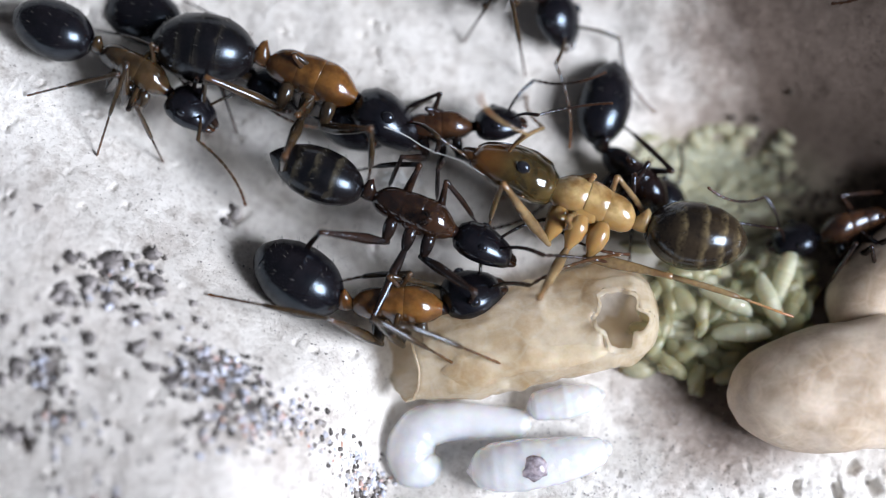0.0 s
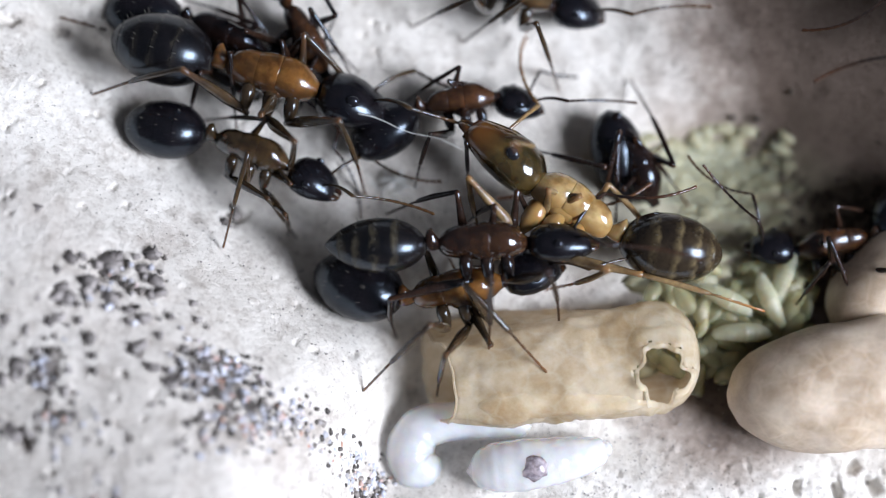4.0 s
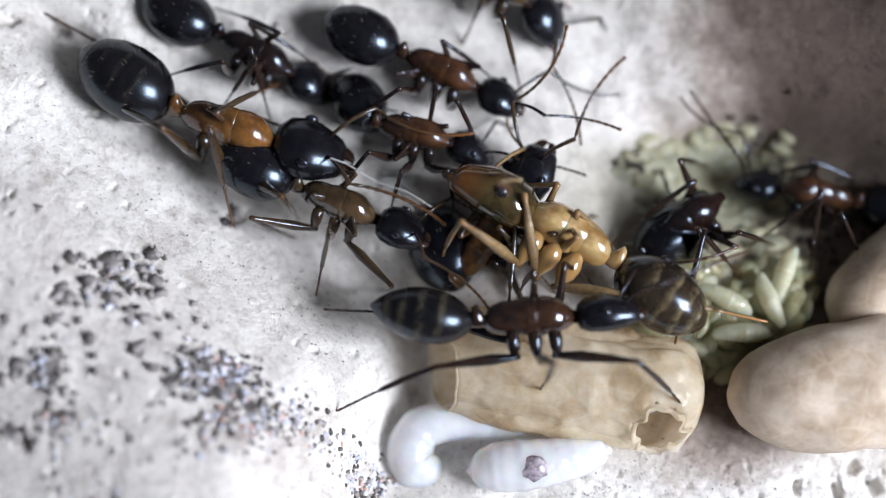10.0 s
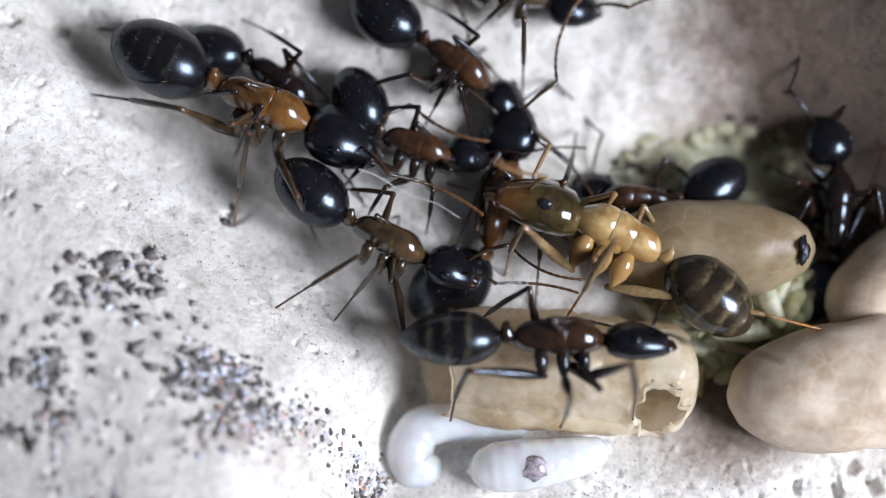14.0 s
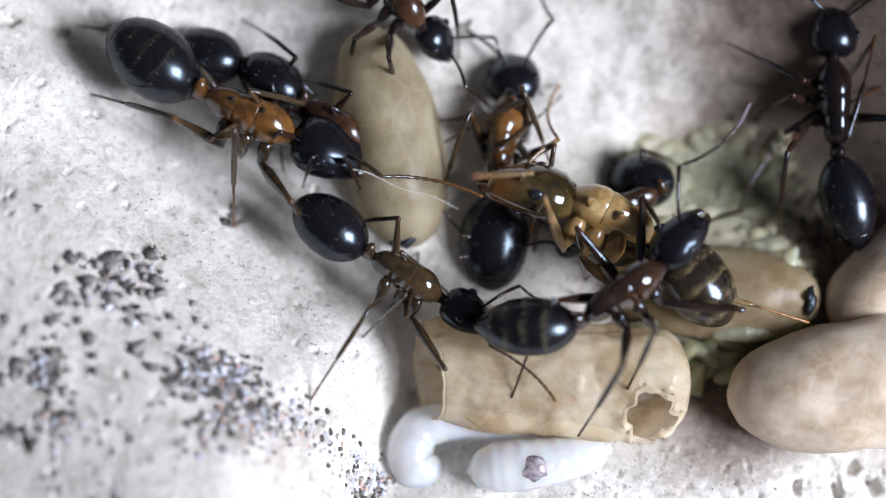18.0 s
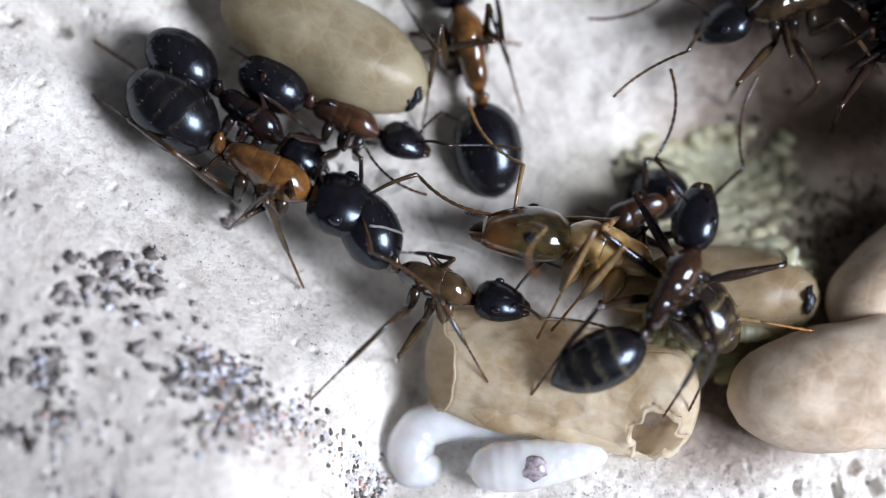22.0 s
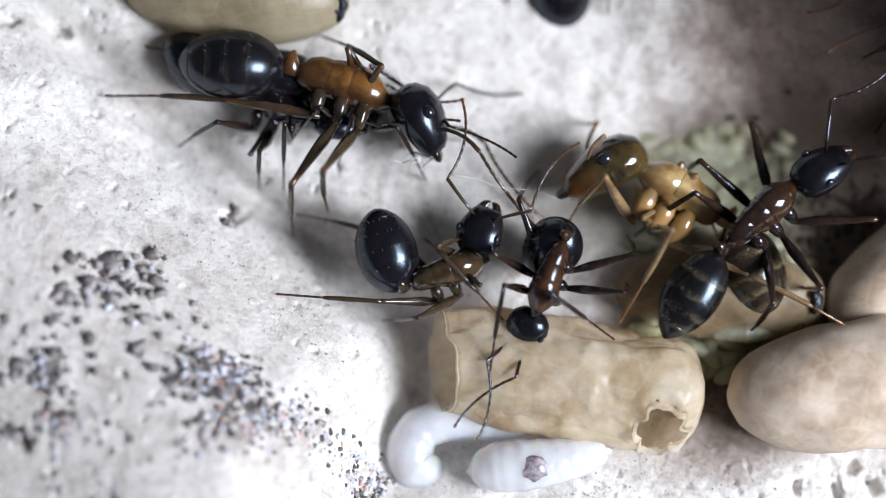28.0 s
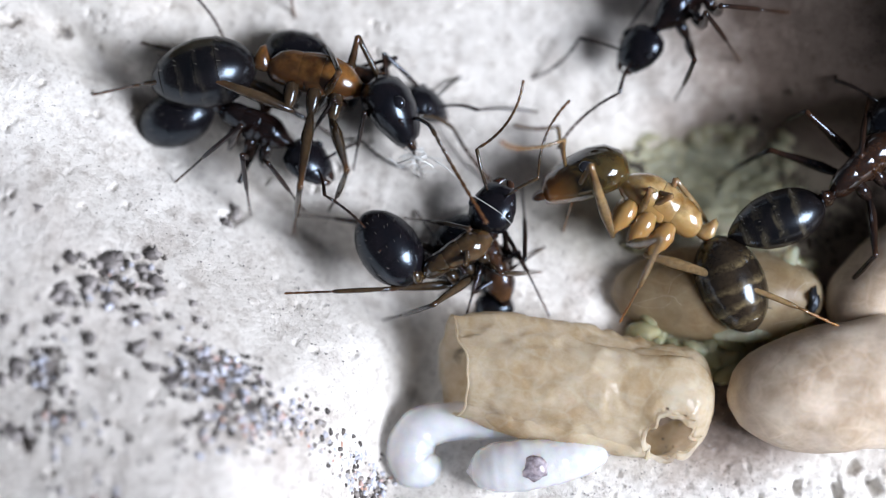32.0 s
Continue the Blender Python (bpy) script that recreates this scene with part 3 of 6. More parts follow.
def cocoon(name, label, length, ry, rz, material, seed, spot=None):
    """A closed pupal case; spot: where its dark pellet shows."""
    root = tagged(new(name), label, "cocoon")
    rows = egg_profile(length, ry, rz, 26, 0.04, 0.42)
    part("case", turned(rows, 40, 0.10, seed), material, root)
    # loose threads of the outer web, half sunk in the case
    r, bm = random.Random(seed), bmesh.new()
    xs, rad = [q[0] for q in rows], [q[1] / ry for q in rows]
    for i in range(10):
        x, a, way = r.uniform(-0.46, 0.46) * length, r.uniform(-0.3, math.pi + 0.3), r.uniform(0, 6.3)
        pts = []
        for j in range(r.randint(6, 13)):
            q = float(np.interp(x, xs, rad))
            y, z = ry * q * math.cos(a), rz * q * math.sin(a)
            f = (1 + 0.10 * noise.noise(Vector((x * 0.8 + seed * 7.1, y * 0.8, z * 0.8)))) * 0.998
            pts.append((x, y * f, z * f))
            way += r.gauss(0, 0.35)
            x, a = max(-0.47 * length, min(0.47 * length, x + 0.16 * math.cos(way))), a + 0.16 * math.sin(way) / ry
        tube(bm, pts, [r.uniform(0.003, 0.005)] * len(pts), 5)
    part("web", bm, WEB, root, "pale loose threads of the outer web")
    if spot:
        bm = ball(bmesh.new(), spot, 0.2, 0.36, 0.4, 3, 0.6, seed)
        part("pellet", bm, SPOT, root, "dry black pellet at the end of the case")
    return root


place(cocoon("cocoon", "large tan silk cocoon with a matted surface", 7.0, 1.85, 1.75, COCOON, 1), 11.3, -3.75, float(bed(11.3, -3.75)) + 1.45, rz=6)
place(cocoon("cocoon", "dull tan cocoon lying behind the larger one", 5.2, 1.5, 1.5, COCOON, 2), 13.1, -0.7, float(bed(13.1, -0.7)) + 0.9, rz=35)
spotted = cocoon("cocoon", "tan cocoon with a black pellet at one end", 6.0, 1.35, 1.35, COCOON_DIM, 3, (2.5, 0.0, 0.72))
carried = cocoon("cocoon", "straw-coloured cocoon dragged up the wall by a worker", 6.4, 1.45, 1.45, COCOON_PALE, 4, (2.95, -0.2, 0.3))


FACETS = ((22, 0.95), (78, 0.98), (128, 0.92), (178, 1.0), (236, 0.95), (298, 1.0))  # flats round the husk: bearing, distance


TEAR = radians(124)  # bearing of the tear round the husk


def build_husk():
    """An empty pupal case: flattened walls with blunt edges, an open mouth at one end, the other torn open with a curled rim."""
    root = tagged(new("husk"), "empty torn cocoon husk of creased thin parchment silk", "cocoon husk")
    sides, rows = 72, 64

    def skin(x, a, swell=1.0):
        turn = a + 0.05 * x + 0.10 * math.sin(0.9 * x)
        flat = sum((max(0.0, math.cos(turn - radians(b))) / d) ** 12 for b, d in FACETS) ** (-1 / 12)
        blunt = math.sqrt(max(0.0, 1 - max(0.0, (x - 2.35) / 1.35) ** 2.6))
        taper = 1 - 0.20 * (1 - float(smooth(-3.9, -1.2, x)))
        c, s = math.cos(a), math.sin(a)
        wave = 0.07 * noise.noise(Vector((x * 0.5, c * 1.2, s * 1.2 + 3))) + 0.06 * max(0.0, 1 - 6 * abs(noise.noise(Vector((x * 0.55 + 5, c * 1.5, s * 1.5))))) - 0.05 * max(0.0, 1 - 7 * abs(noise.noise(Vector((x * 0.8 + 1, c * 1.9, s * 1.9 + 8))))) + 0.012 * noise.noise(Vector((x * 5, c * 6, s * 6)))
        q = blunt * taper * flat * (1 + wave) * swell
        return Vector((x, 1.50 * q * c, 1.12 * q * s))

    def mouth(a):
        return -3.55 + 0.45 * math.sin(a - 0.5) + 0.16 * noise.noise(Vector((math.cos(a) * 1.8, math.sin(a) * 1.8, 4.2)))

    def hole(b):
        """The border of the tear: place along the case and bearing round it."""
        rag = 0.95 + 0.5 * noise.noise(Vector((math.cos(b) * 1.5, math.sin(b) * 1.5, 2.0))) + 0.10 * noise.noise(Vector((math.cos(b) * 4, math.sin(b) * 4, 7.0)))
        return 2.55 + 0.80 * rag * math.cos(b), TEAR + radians(38) * rag * math.sin(b)

    bm = bmesh.new()
    rings = []
    for i in range(rows + 1):
        ring = []
        for k in range(sides):
            a = 2 * math.pi * k / sides
            ring.append(bm.verts.new(skin(mouth(a) + (3.69 - mouth(a)) * (i / rows) ** 0.9, a)))
        rings.append(ring)

    def torn(i, k):
        a = 2 * math.pi * k / sides
        x = mouth(a) + (3.69 - mouth(a)) * (i / rows) ** 0.9
        p, q = (x - 2.55) / 0.80, (a - TEAR) / radians(38)
        b = math.atan2(q, p)
        edge = hole(b)
        return math.hypot(p, q) < math.hypot((edge[0] - 2.55) / 0.80, (edge[1] - TEAR) / radians(38))

    for i, (a, b) in enumerate(zip(rings, rings[1:])):
        for k in range(sides):
            if not torn(i + 0.5, k + 0.5):
                bm.faces.new((a[k], a[(k + 1) % sides], b[(k + 1) % sides], b[k]))
    bmesh.ops.delete(bm, geom=[x for x in bm.verts if not x.link_faces], context="VERTS")
    bmesh.ops.recalc_face_normals(bm, faces=bm.faces)
    case = part("case", bm, HUSK, root)
    wall = case.modifiers.new("wall", "SOLIDIFY")
    wall.thickness, wall.offset = 0.04 * MM, -1
    lip = [skin(mouth(a) + 0.02, a) for a in (2 * math.pi * k / 48 for k in range(49))]
    part("rim", tube(bmesh.new(), lip, [0.035] * 49, 6), HUSK, root, "thickened rim of the open mouth")
    # the curled border of the tear: a strip that rolls outwards
    bm = bmesh.new()
    strip = []
    for i in range(61):
        b = 2 * math.pi * i / 60
        x, a = hole(b)
        roll = 0.16 + 0.34 * noise.noise(Vector((math.cos(b) * 2, math.sin(b) * 2, 1.0)))
        row = []
        for j in range(7):
            f = j / 6
            inward = 1 - 0.16 * math.sin(math.pi * 0.9 * f) * (1 + roll)
            px, pa = 2.55 + (x - 2.55) * inward, TEAR + (a - TEAR) * inward
            row.append(bm.verts.new(skin(px, pa, 1.0 + roll * (1 - math.cos(2.4 * f)) * 0.32)))
        strip.append(row)
    for a, b in zip(strip, strip[1:]):
        for j in range(6):
            bm.faces.new((a[j], a[j + 1], b[j + 1], b[j]))
    bmesh.ops.recalc_face_normals(bm, faces=bm.faces)
    part("curled_edge", bm, HUSK, root, "pale silk curled back round the tear")
    # a doubled fold along one flank
    bm = bmesh.new()
    strip = []
    for i in range(33):
        f = i / 32
        x, a = -2.5 + 4.5 * f, radians(146 + 14 * f)
        wide = radians(3 + 19 * (1 - f) ** 0.4 * min(1, 9 * f)) * (1 + 0.25 * noise.noise(Vector((i * 0.35, 2, 8))))
        strip.append([bm.verts.new(skin(x, a + wide * g, 1.005 + 0.06 * math.sin(math.pi * (g + 1) / 2))) for g in (-1, -0.6, 0, 0.6, 1)])
    for a, b in zip(strip, strip[1:]):
        for j in range(4):
            bm.faces.new((a[j], a[j + 1], b[j + 1], b[j]))
    bmesh.ops.recalc_face_normals(bm, faces=bm.faces)
    part("fold", bm, HUSK, root, "pale doubled fold along one flank")
    return root


husk = build_husk()


def build_eggs():
    r = random.Random(21)
    first = None
    spots = []
    for i in range(130):
        u, v = r.uniform(5.6, 10.4), r.uniform(-3.9, -0.4)
        if (u - 8.4) ** 2 / 8.0 + (v + 2.1) ** 2 / 4.2 > 1:
            continue
        spots.append((u, v))
    spots += [(6.6, -2.9), (6.3, -3.35), (6.9, -3.4), (7.1, -3.75), (8.0, -2.3), (8.6, -1.7), (8.2, -1.2), (8.9, -1.1), (9.6, -0.9), (9.9, -1.5), (9.2, -2.0), (6.0, -3.0), (7.5, -3.1), (10.1, -0.7)]
    for i, (u, v) in enumerate(spots):
        if first is None:
            bm = turned(egg_profile(0.86, 0.225, 0.215, 12, 0.06), 14, 0.05, 2)
            first = tagged(part("egg", bm, EGG, None, "pale greenish glossy ant egg in a pile"), category="egg", group="eggs in the pile")
            ob = first
        else:
            ob = copy_thing(first, Matrix())
        w = float(bed(u, v)) + 0.2 + 0.45 * r.random() * (1 - abs(v + 2) / 3)
        s = r.uniform(0.75, 1.15)
        place(ob, u, v, w, r.uniform(-20, 20), r.uniform(-16, 16), r.uniform(-180, 180))
        ob.scale = (s, s, s)
    bm = bmesh.new()
    for i in range(330):
        u, v = r.gauss(7.7, 1.5), r.gauss(1.9, 0.75)
        if u < 4.9 or v > 3.6 or u > 11:
            continue
        ball(bm, (u, v, float(bed(u, v)) - 0.04), r.uniform(0.22, 0.46), r.uniform(0.18, 0.36), r.uniform(0.06, 0.10), 2, 0.5, i)
    for i in range(90):
        u, v = r.uniform(5.5, 10.5), r.uniform(-3.5, 0.4)
        ball(bm, (u, v, float(bed(u, v)) - 0.08), r.uniform(0.3, 0.6), r.uniform(0.2, 0.35), 0.28, 2, 0.3, i)
    ob = part("brood_heap", bm, HEAP, None, "greenish heap of eggs and tiny larvae on the floor")
    ob.matrix_basis = NEST
    tagged(ob, category="brood", kind="stuff")
    scatter("soil_crumbs", "dark brown soil heaped beside the brood", SOIL, [(10.3, 1.5, 0.8), (10.8, 0.5, 0.6), (11.4, 1.0, 0.8), (11.9, 2.2, 0.8), (9.7, 2.6, 0.7), (5.6, 2.5, 0.22), (12.3, 0.9, 0.6)], 300, 0.085, 31)


build_eggs()


def strand(length, label):
    bm = bmesh.new()
    pts = [(length * i / 8, 0.05 * math.sin(i * 1.3), 0.04 * math.cos(i * 1.9)) for i in range(9)]
    tube(bm, pts, [0.022, 0.015, 0.012, 0.010, 0.009, 0.008, 0.008, 0.007, 0.005], 6)
    return tagged(part("silk_strand", bm, THREAD, None, label), category="silk")


thread = strand(3.0, "fine white silk strand held in the jaws")


def build_tuft():
    """A crumpled wad of silk with a few loose ends."""
    r = random.Random(8)
    bm = bmesh.new()
    pts, at_now = [], Vector((0, 0, 0.1))
    for i in range(60):
        at_now = at_now * 0.86 + Vector((r.gauss(0, 0.16), r.gauss(0, 0.11), r.gauss(0, 0.07)))
        pts.append(at_now.copy())
    tube(bm, pts, [0.012 + 0.012 * r.random() for _ in pts], 5, 0.6)
    for i in range(5):
        a = r.uniform(0, 6.3)
        tube(bm, [(0, 0, 0.1), (0.3 * math.cos(a), 0.25 * math.sin(a), 0.12), (r.uniform(0.4, 0.9) * math.cos(a + 0.5), 0.4 * math.sin(a + 0.5), 0.0)], [0.02, 0.012, 0.005], 5)
    return tagged(part("silk_tuft", bm, THREAD, None, "crumpled tuft of white silk being worked at"), category="silk")


tuft = build_tuft()


# ---- ants ----
FEMUR, SHANK = 2.15, 3.25  # mm, at scale 1


def limb(name, rows, material, parent, sides=9, label=""):
    return part(name, tube(bmesh.new(), [r[:3] for r in rows], [r[3] for r in rows], sides), material, parent, label)


def build_ant(label, k, head_m, body_m, gaster_m, leg_m, band_m, big_head=1.0, seed=0, long_head=1.0, slim=1.0):
    """A worker: head with eyes, jaws and feelers, middle body, waist, ringed abdomen and six legs. k is its size."""
    r = random.Random(seed)
    root = tagged(new("ant"), label, "ant", "ants in the nest")
    # middle body: a dark core, and three plates that follow one arched outline
    stout = 1.12 if body_m is YELLOW else 1.0
    hull = ((-1.24, 0.09, 0.05, 0.12), (-1.16, 0.20, 0.20, 0.28), (-1.0, 0.28, 0.37, 0.38), (-0.75, 0.33, 0.46, 0.42), (-0.4, 0.36, 0.51, 0.44), (-0.1, 0.40, 0.56, 0.46), (0.2, 0.45, 0.59, 0.46),
            (0.45, 0.49, 0.57, 0.45), (0.7, 0.46, 0.49, 0.42), (0.95, 0.34, 0.33, 0.34), (1.12, 0.22, 0.19, 0.22), (1.36, 0.15, 0.13, 0.14))
    hx = [q[0] for q in hull]

    def slice_at(x, f):
        w, top, low = (float(np.interp(x, hx, [q[n] for q in hull])) for n in (1, 2, 3))
        return tuple(k * q for q in (x, w * stout * f, top * f, low * f, -0.05 * max(0.0, abs(x) - 0.7)))

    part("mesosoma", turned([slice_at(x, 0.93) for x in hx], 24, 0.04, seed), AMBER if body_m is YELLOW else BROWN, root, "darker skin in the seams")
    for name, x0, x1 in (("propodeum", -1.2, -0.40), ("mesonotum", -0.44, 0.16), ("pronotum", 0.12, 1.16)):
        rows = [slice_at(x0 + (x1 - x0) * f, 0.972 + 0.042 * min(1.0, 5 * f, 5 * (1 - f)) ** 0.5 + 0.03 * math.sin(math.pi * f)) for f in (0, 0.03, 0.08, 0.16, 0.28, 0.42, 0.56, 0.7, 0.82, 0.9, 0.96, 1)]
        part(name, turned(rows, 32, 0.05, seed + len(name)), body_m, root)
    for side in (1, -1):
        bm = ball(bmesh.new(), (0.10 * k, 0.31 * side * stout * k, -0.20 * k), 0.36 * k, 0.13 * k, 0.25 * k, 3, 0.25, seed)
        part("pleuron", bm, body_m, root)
    rows = [(-1.62, 0.12, 0.11, 0.11, -0.1), (-1.52, 0.2, 0.42, 0.16, -0.05), (-1.40, 0.22, 0.5, 0.18, -0.05), (-1.3, 0.18, 0.34, 0.17, -0.06), (-1.15, 0.13, 0.12, 0.12, -0.08)]
    part("petiole", turned([tuple(k * q for q in row) for row in rows], 16), body_m, root)
    # abdomen: joint at its origin, running back along -x
    g = k * 0.92
    oval = lambda x: (1.02 if slim > 0.9 else 0.97) * slim * max(0.0, 1 - abs((x + 1.25) / (1.36 if x > -1.25 else 1.54 if slim > 0.9 else 1.68)) ** 2.2) ** (0.60 if x > -1.25 or slim > 0.9 else 0.85)
    gaster = part("gaster", turned([tuple(g * q for q in (x, 0.965 * oval(x), 0.90 * oval(x), 0.90 * oval(x), 0)) for x in (0.05, 0.0, -0.1, -0.2, -0.3, -0.45, -0.6, -0.8, -1.0, -1.2, -1.4, -1.6, -1.8, -2.0, -2.2, -2.35, -2.5, -2.6)], 26), band_m, root)
    for n, (x0, x1) in enumerate(((0.1, -0.86), (-0.86, -1.46), (-1.46, -1.98), (-1.98, -2.43), (-2.43, -2.79 if slim > 0.9 else -2.92))):
        rows = []
        for i in range(11):
            f = i / 10
            x = x0 + (x1 - x0) * f
            q = oval(x) * (1.0 + 0.014 * f ** 3)
            rows.append(tuple(g * z for z in (x, max(q, 0.02), max(q, 0.02) * 0.93, max(q, 0.02) * 0.93, 0)))
        part("tergite", turned(rows, 30, 0.0, seed + n, n == 4), gaster_m, gaster)
    bm = bmesh.new()
    for x, q in ((-0.75, 0.9), (-1.36, 0.98), (-1.92, 0.88), (-2.35, 0.6)):
        for j in range(8):
            a = math.pi * (0.08 + 0.84 * (j + r.random() * 0.9) / 8)
            base = Vector((x, oval(x) * math.cos(a), oval(x) * 0.93 * math.sin(a)))
            tip = base + Vector((-0.08, 0.11 * math.cos(a), 0.11 * math.sin(a)))
            tube(bm, [base * g, tip * g], [0.006 * k, 0.003 * k], 4)
    part("bristles", bm, BRISTLE, gaster, "short pale bristles in rows")
    # head: centre at its origin, jaws along +x
    hb = big_head * k
    rows = [(-0.82, 0.2, 0.2, 0.2, 0), (-0.74, 0.52, 0.38, 0.36, 0), (-0.5, 0.74, 0.56, 0.5, 0.02), (-0.15, 0.82, 0.62, 0.55, 0.02), (0.2, 0.78, 0.58, 0.52, 0), (0.5, 0.66, 0.46, 0.44, -0.02), (0.74, 0.54, 0.36, 0.36, -0.05), (0.88, 0.42, 0.24, 0.26, -0.08)]
    hips = 1.5 if body_m is YELLOW else 1.0
    hlen, hy = long_head, 1 / long_head ** 0.6
    rows = [(row[0] * hlen, row[1] * hy, row[2], row[3], row[4]) for row in rows]
    head = part("head", turned([tuple(hb * q for q in row) for row in rows], 28, 0.03, seed), head_m, root)
    for s in (1, -1):
        part("eye", ball(bmesh.new(), (-0.05 * hb, 0.70 * s * hb * hy, 0.30 * hb), 0.17 * hb, 0.1 * hb, 0.15 * hb, 2), EYE_M, head, "dark glossy eye")
        jaw = [(0.68, 0.26 * s, -0.08, 0.16), (0.88, 0.25 * s, -0.1, 0.17), (1.0, 0.18 * s, -0.12, 0.14), (1.07, 0.09 * s, -0.13, 0.08), (1.09, 0.02 * s, -0.13, 0.03)]
        part("mandible", tube(bmesh.new(), [(hb * j[0] * hlen, hb * j[1] * hy, hb * j[2]) for j in jaw], [hb * j[3] for j in jaw], 8, 0.7), RED if head_m is not OLIVE else AMBER, head, "reddish toothed jaw")
    feelers = []
    for s in (1, -1):
        pts, rad = [], []
        for i in range(6):
            f = i / 5
            pts.append(Vector((1.35 * f, 0, 0.12 * math.sin(math.pi * f))))
            rad.append(0.042 + 0.022 * f)
        x, d = Vector((1.37, 0, 0)), 0.0
        for i in range(11):
            step = Vector((math.cos(-1.25 + d), math.sin(-1.25 + d) * s, -0.25)).normalized() * (0.23 if i else 0.3)
            pts += [x + step * 0.15, x + step * 0.6, x + step * 0.95]
            rad += [0.032, 0.05, 0.046]
            x, d = x + step, d + 0.09
        feelers.append(part("antenna", tube(bmesh.new(), [p * k for p in pts], [q * k for q in rad], 7), leg_m, head, "elbowed feeler"))
    # legs: hip pieces fixed, thigh and shank jointed
    legs, thigh0, shank0, foot0 = [], None, None, None
    for x, y in ((0.62, 0.3), (0.08, 0.34), (-0.5, 0.32)):
        for s in (1, -1):
            hip = Vector((x, y * s, -0.3)) * k
            knee = Vector((x + 0.06, (y + 0.2) * s, -1.22 if hips > 1 else -0.90)) * k
            limb("coxa", [(*hip, 0.17 * k), (*(hip * 0.7 + knee * 0.3), 0.19 * hips * k), (*(hip * 0.4 + knee * 0.6), 0.17 * hips * k), (*(hip * 0.12 + knee * 0.88), 0.12 * k), (*knee, 0.08 * k)], body_m if hips > 1 else leg_m, root, 12)
            if thigh0 is None:
                L = FEMUR * k
                thigh0 = limb("femur", [(-0.06 * L, 0, 0, 0.07 * k), (0.05 * L, 0, 0, 0.10 * k), (0.3 * L, 0, 0.03, 0.155 * k), (0.6 * L, 0, 0.03, 0.122 * k), (0.9 * L, 0, 0, 0.075 * k), (L, 0, 0, 0.085 * k)], leg_m, root)
                L = SHANK * k
                rows = [(0, 0, 0, 0.07 * k), (0.1 * L, 0, 0.02, 0.07 * k), (0.3 * L, 0, 0.07 * k, 0.082 * k), (0.5 * L, 0, 0.08 * k, 0.07 * k), (0.545 * L, 0, 0.07 * k, 0.05 * k)]
                shank0 = limb("tibia", rows, leg_m, root)
                rows = []
                for i in range(5):
                    a, b = 0.55 + 0.088 * i, 0.55 + 0.088 * (i + 1)
                    sag = 0.07 * k * (1 - i / 4)
                    rows += [(a * L, 0, sag, 0.030 * k), ((b - 0.008) * L, 0, sag, 0.042 * k)]
                rows += [(L, 0, 0.0, 0.02 * k)]
                foot0 = limb("tarsus", rows, leg_m, shank0, 7, "paler jointed foot")
                thigh, shank = thigh0, shank0
            else:
                thigh, shank = again(thigh0, root), again(shank0, root)
                again(foot0, shank)
            legs.append((knee, s, thigh, shank))
    return dict(root=root, k=k, head=head, gaster=gaster, feelers=feelers, legs=legs, seed=seed)


ANTS = {
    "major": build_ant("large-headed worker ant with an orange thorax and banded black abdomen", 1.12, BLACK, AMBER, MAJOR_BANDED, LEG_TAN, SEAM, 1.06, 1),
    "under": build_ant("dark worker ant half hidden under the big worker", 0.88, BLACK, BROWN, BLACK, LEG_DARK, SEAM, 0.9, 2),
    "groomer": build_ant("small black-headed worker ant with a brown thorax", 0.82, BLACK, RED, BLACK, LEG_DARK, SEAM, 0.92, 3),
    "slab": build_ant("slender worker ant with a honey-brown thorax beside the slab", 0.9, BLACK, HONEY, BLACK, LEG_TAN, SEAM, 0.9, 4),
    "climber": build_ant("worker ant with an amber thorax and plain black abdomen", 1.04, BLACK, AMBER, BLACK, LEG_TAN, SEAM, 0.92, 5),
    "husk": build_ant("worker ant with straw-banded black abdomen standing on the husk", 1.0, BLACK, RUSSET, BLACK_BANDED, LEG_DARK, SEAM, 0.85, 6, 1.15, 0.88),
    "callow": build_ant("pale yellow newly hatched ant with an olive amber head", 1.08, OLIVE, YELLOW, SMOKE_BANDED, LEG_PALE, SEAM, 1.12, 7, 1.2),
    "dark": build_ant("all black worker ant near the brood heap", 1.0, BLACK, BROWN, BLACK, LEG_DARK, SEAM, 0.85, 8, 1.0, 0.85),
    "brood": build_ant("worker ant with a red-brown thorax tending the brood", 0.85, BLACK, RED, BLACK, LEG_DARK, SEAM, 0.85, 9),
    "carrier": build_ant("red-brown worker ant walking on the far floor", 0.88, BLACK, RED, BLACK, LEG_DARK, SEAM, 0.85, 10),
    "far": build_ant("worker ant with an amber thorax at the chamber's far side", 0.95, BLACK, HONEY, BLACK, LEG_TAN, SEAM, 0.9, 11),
    "late": build_ant("dark worker ant wandering in from the far corner", 0.92, BLACK, BROWN, BLACK, LEG_DARK, SEAM, 0.85, 12),
}


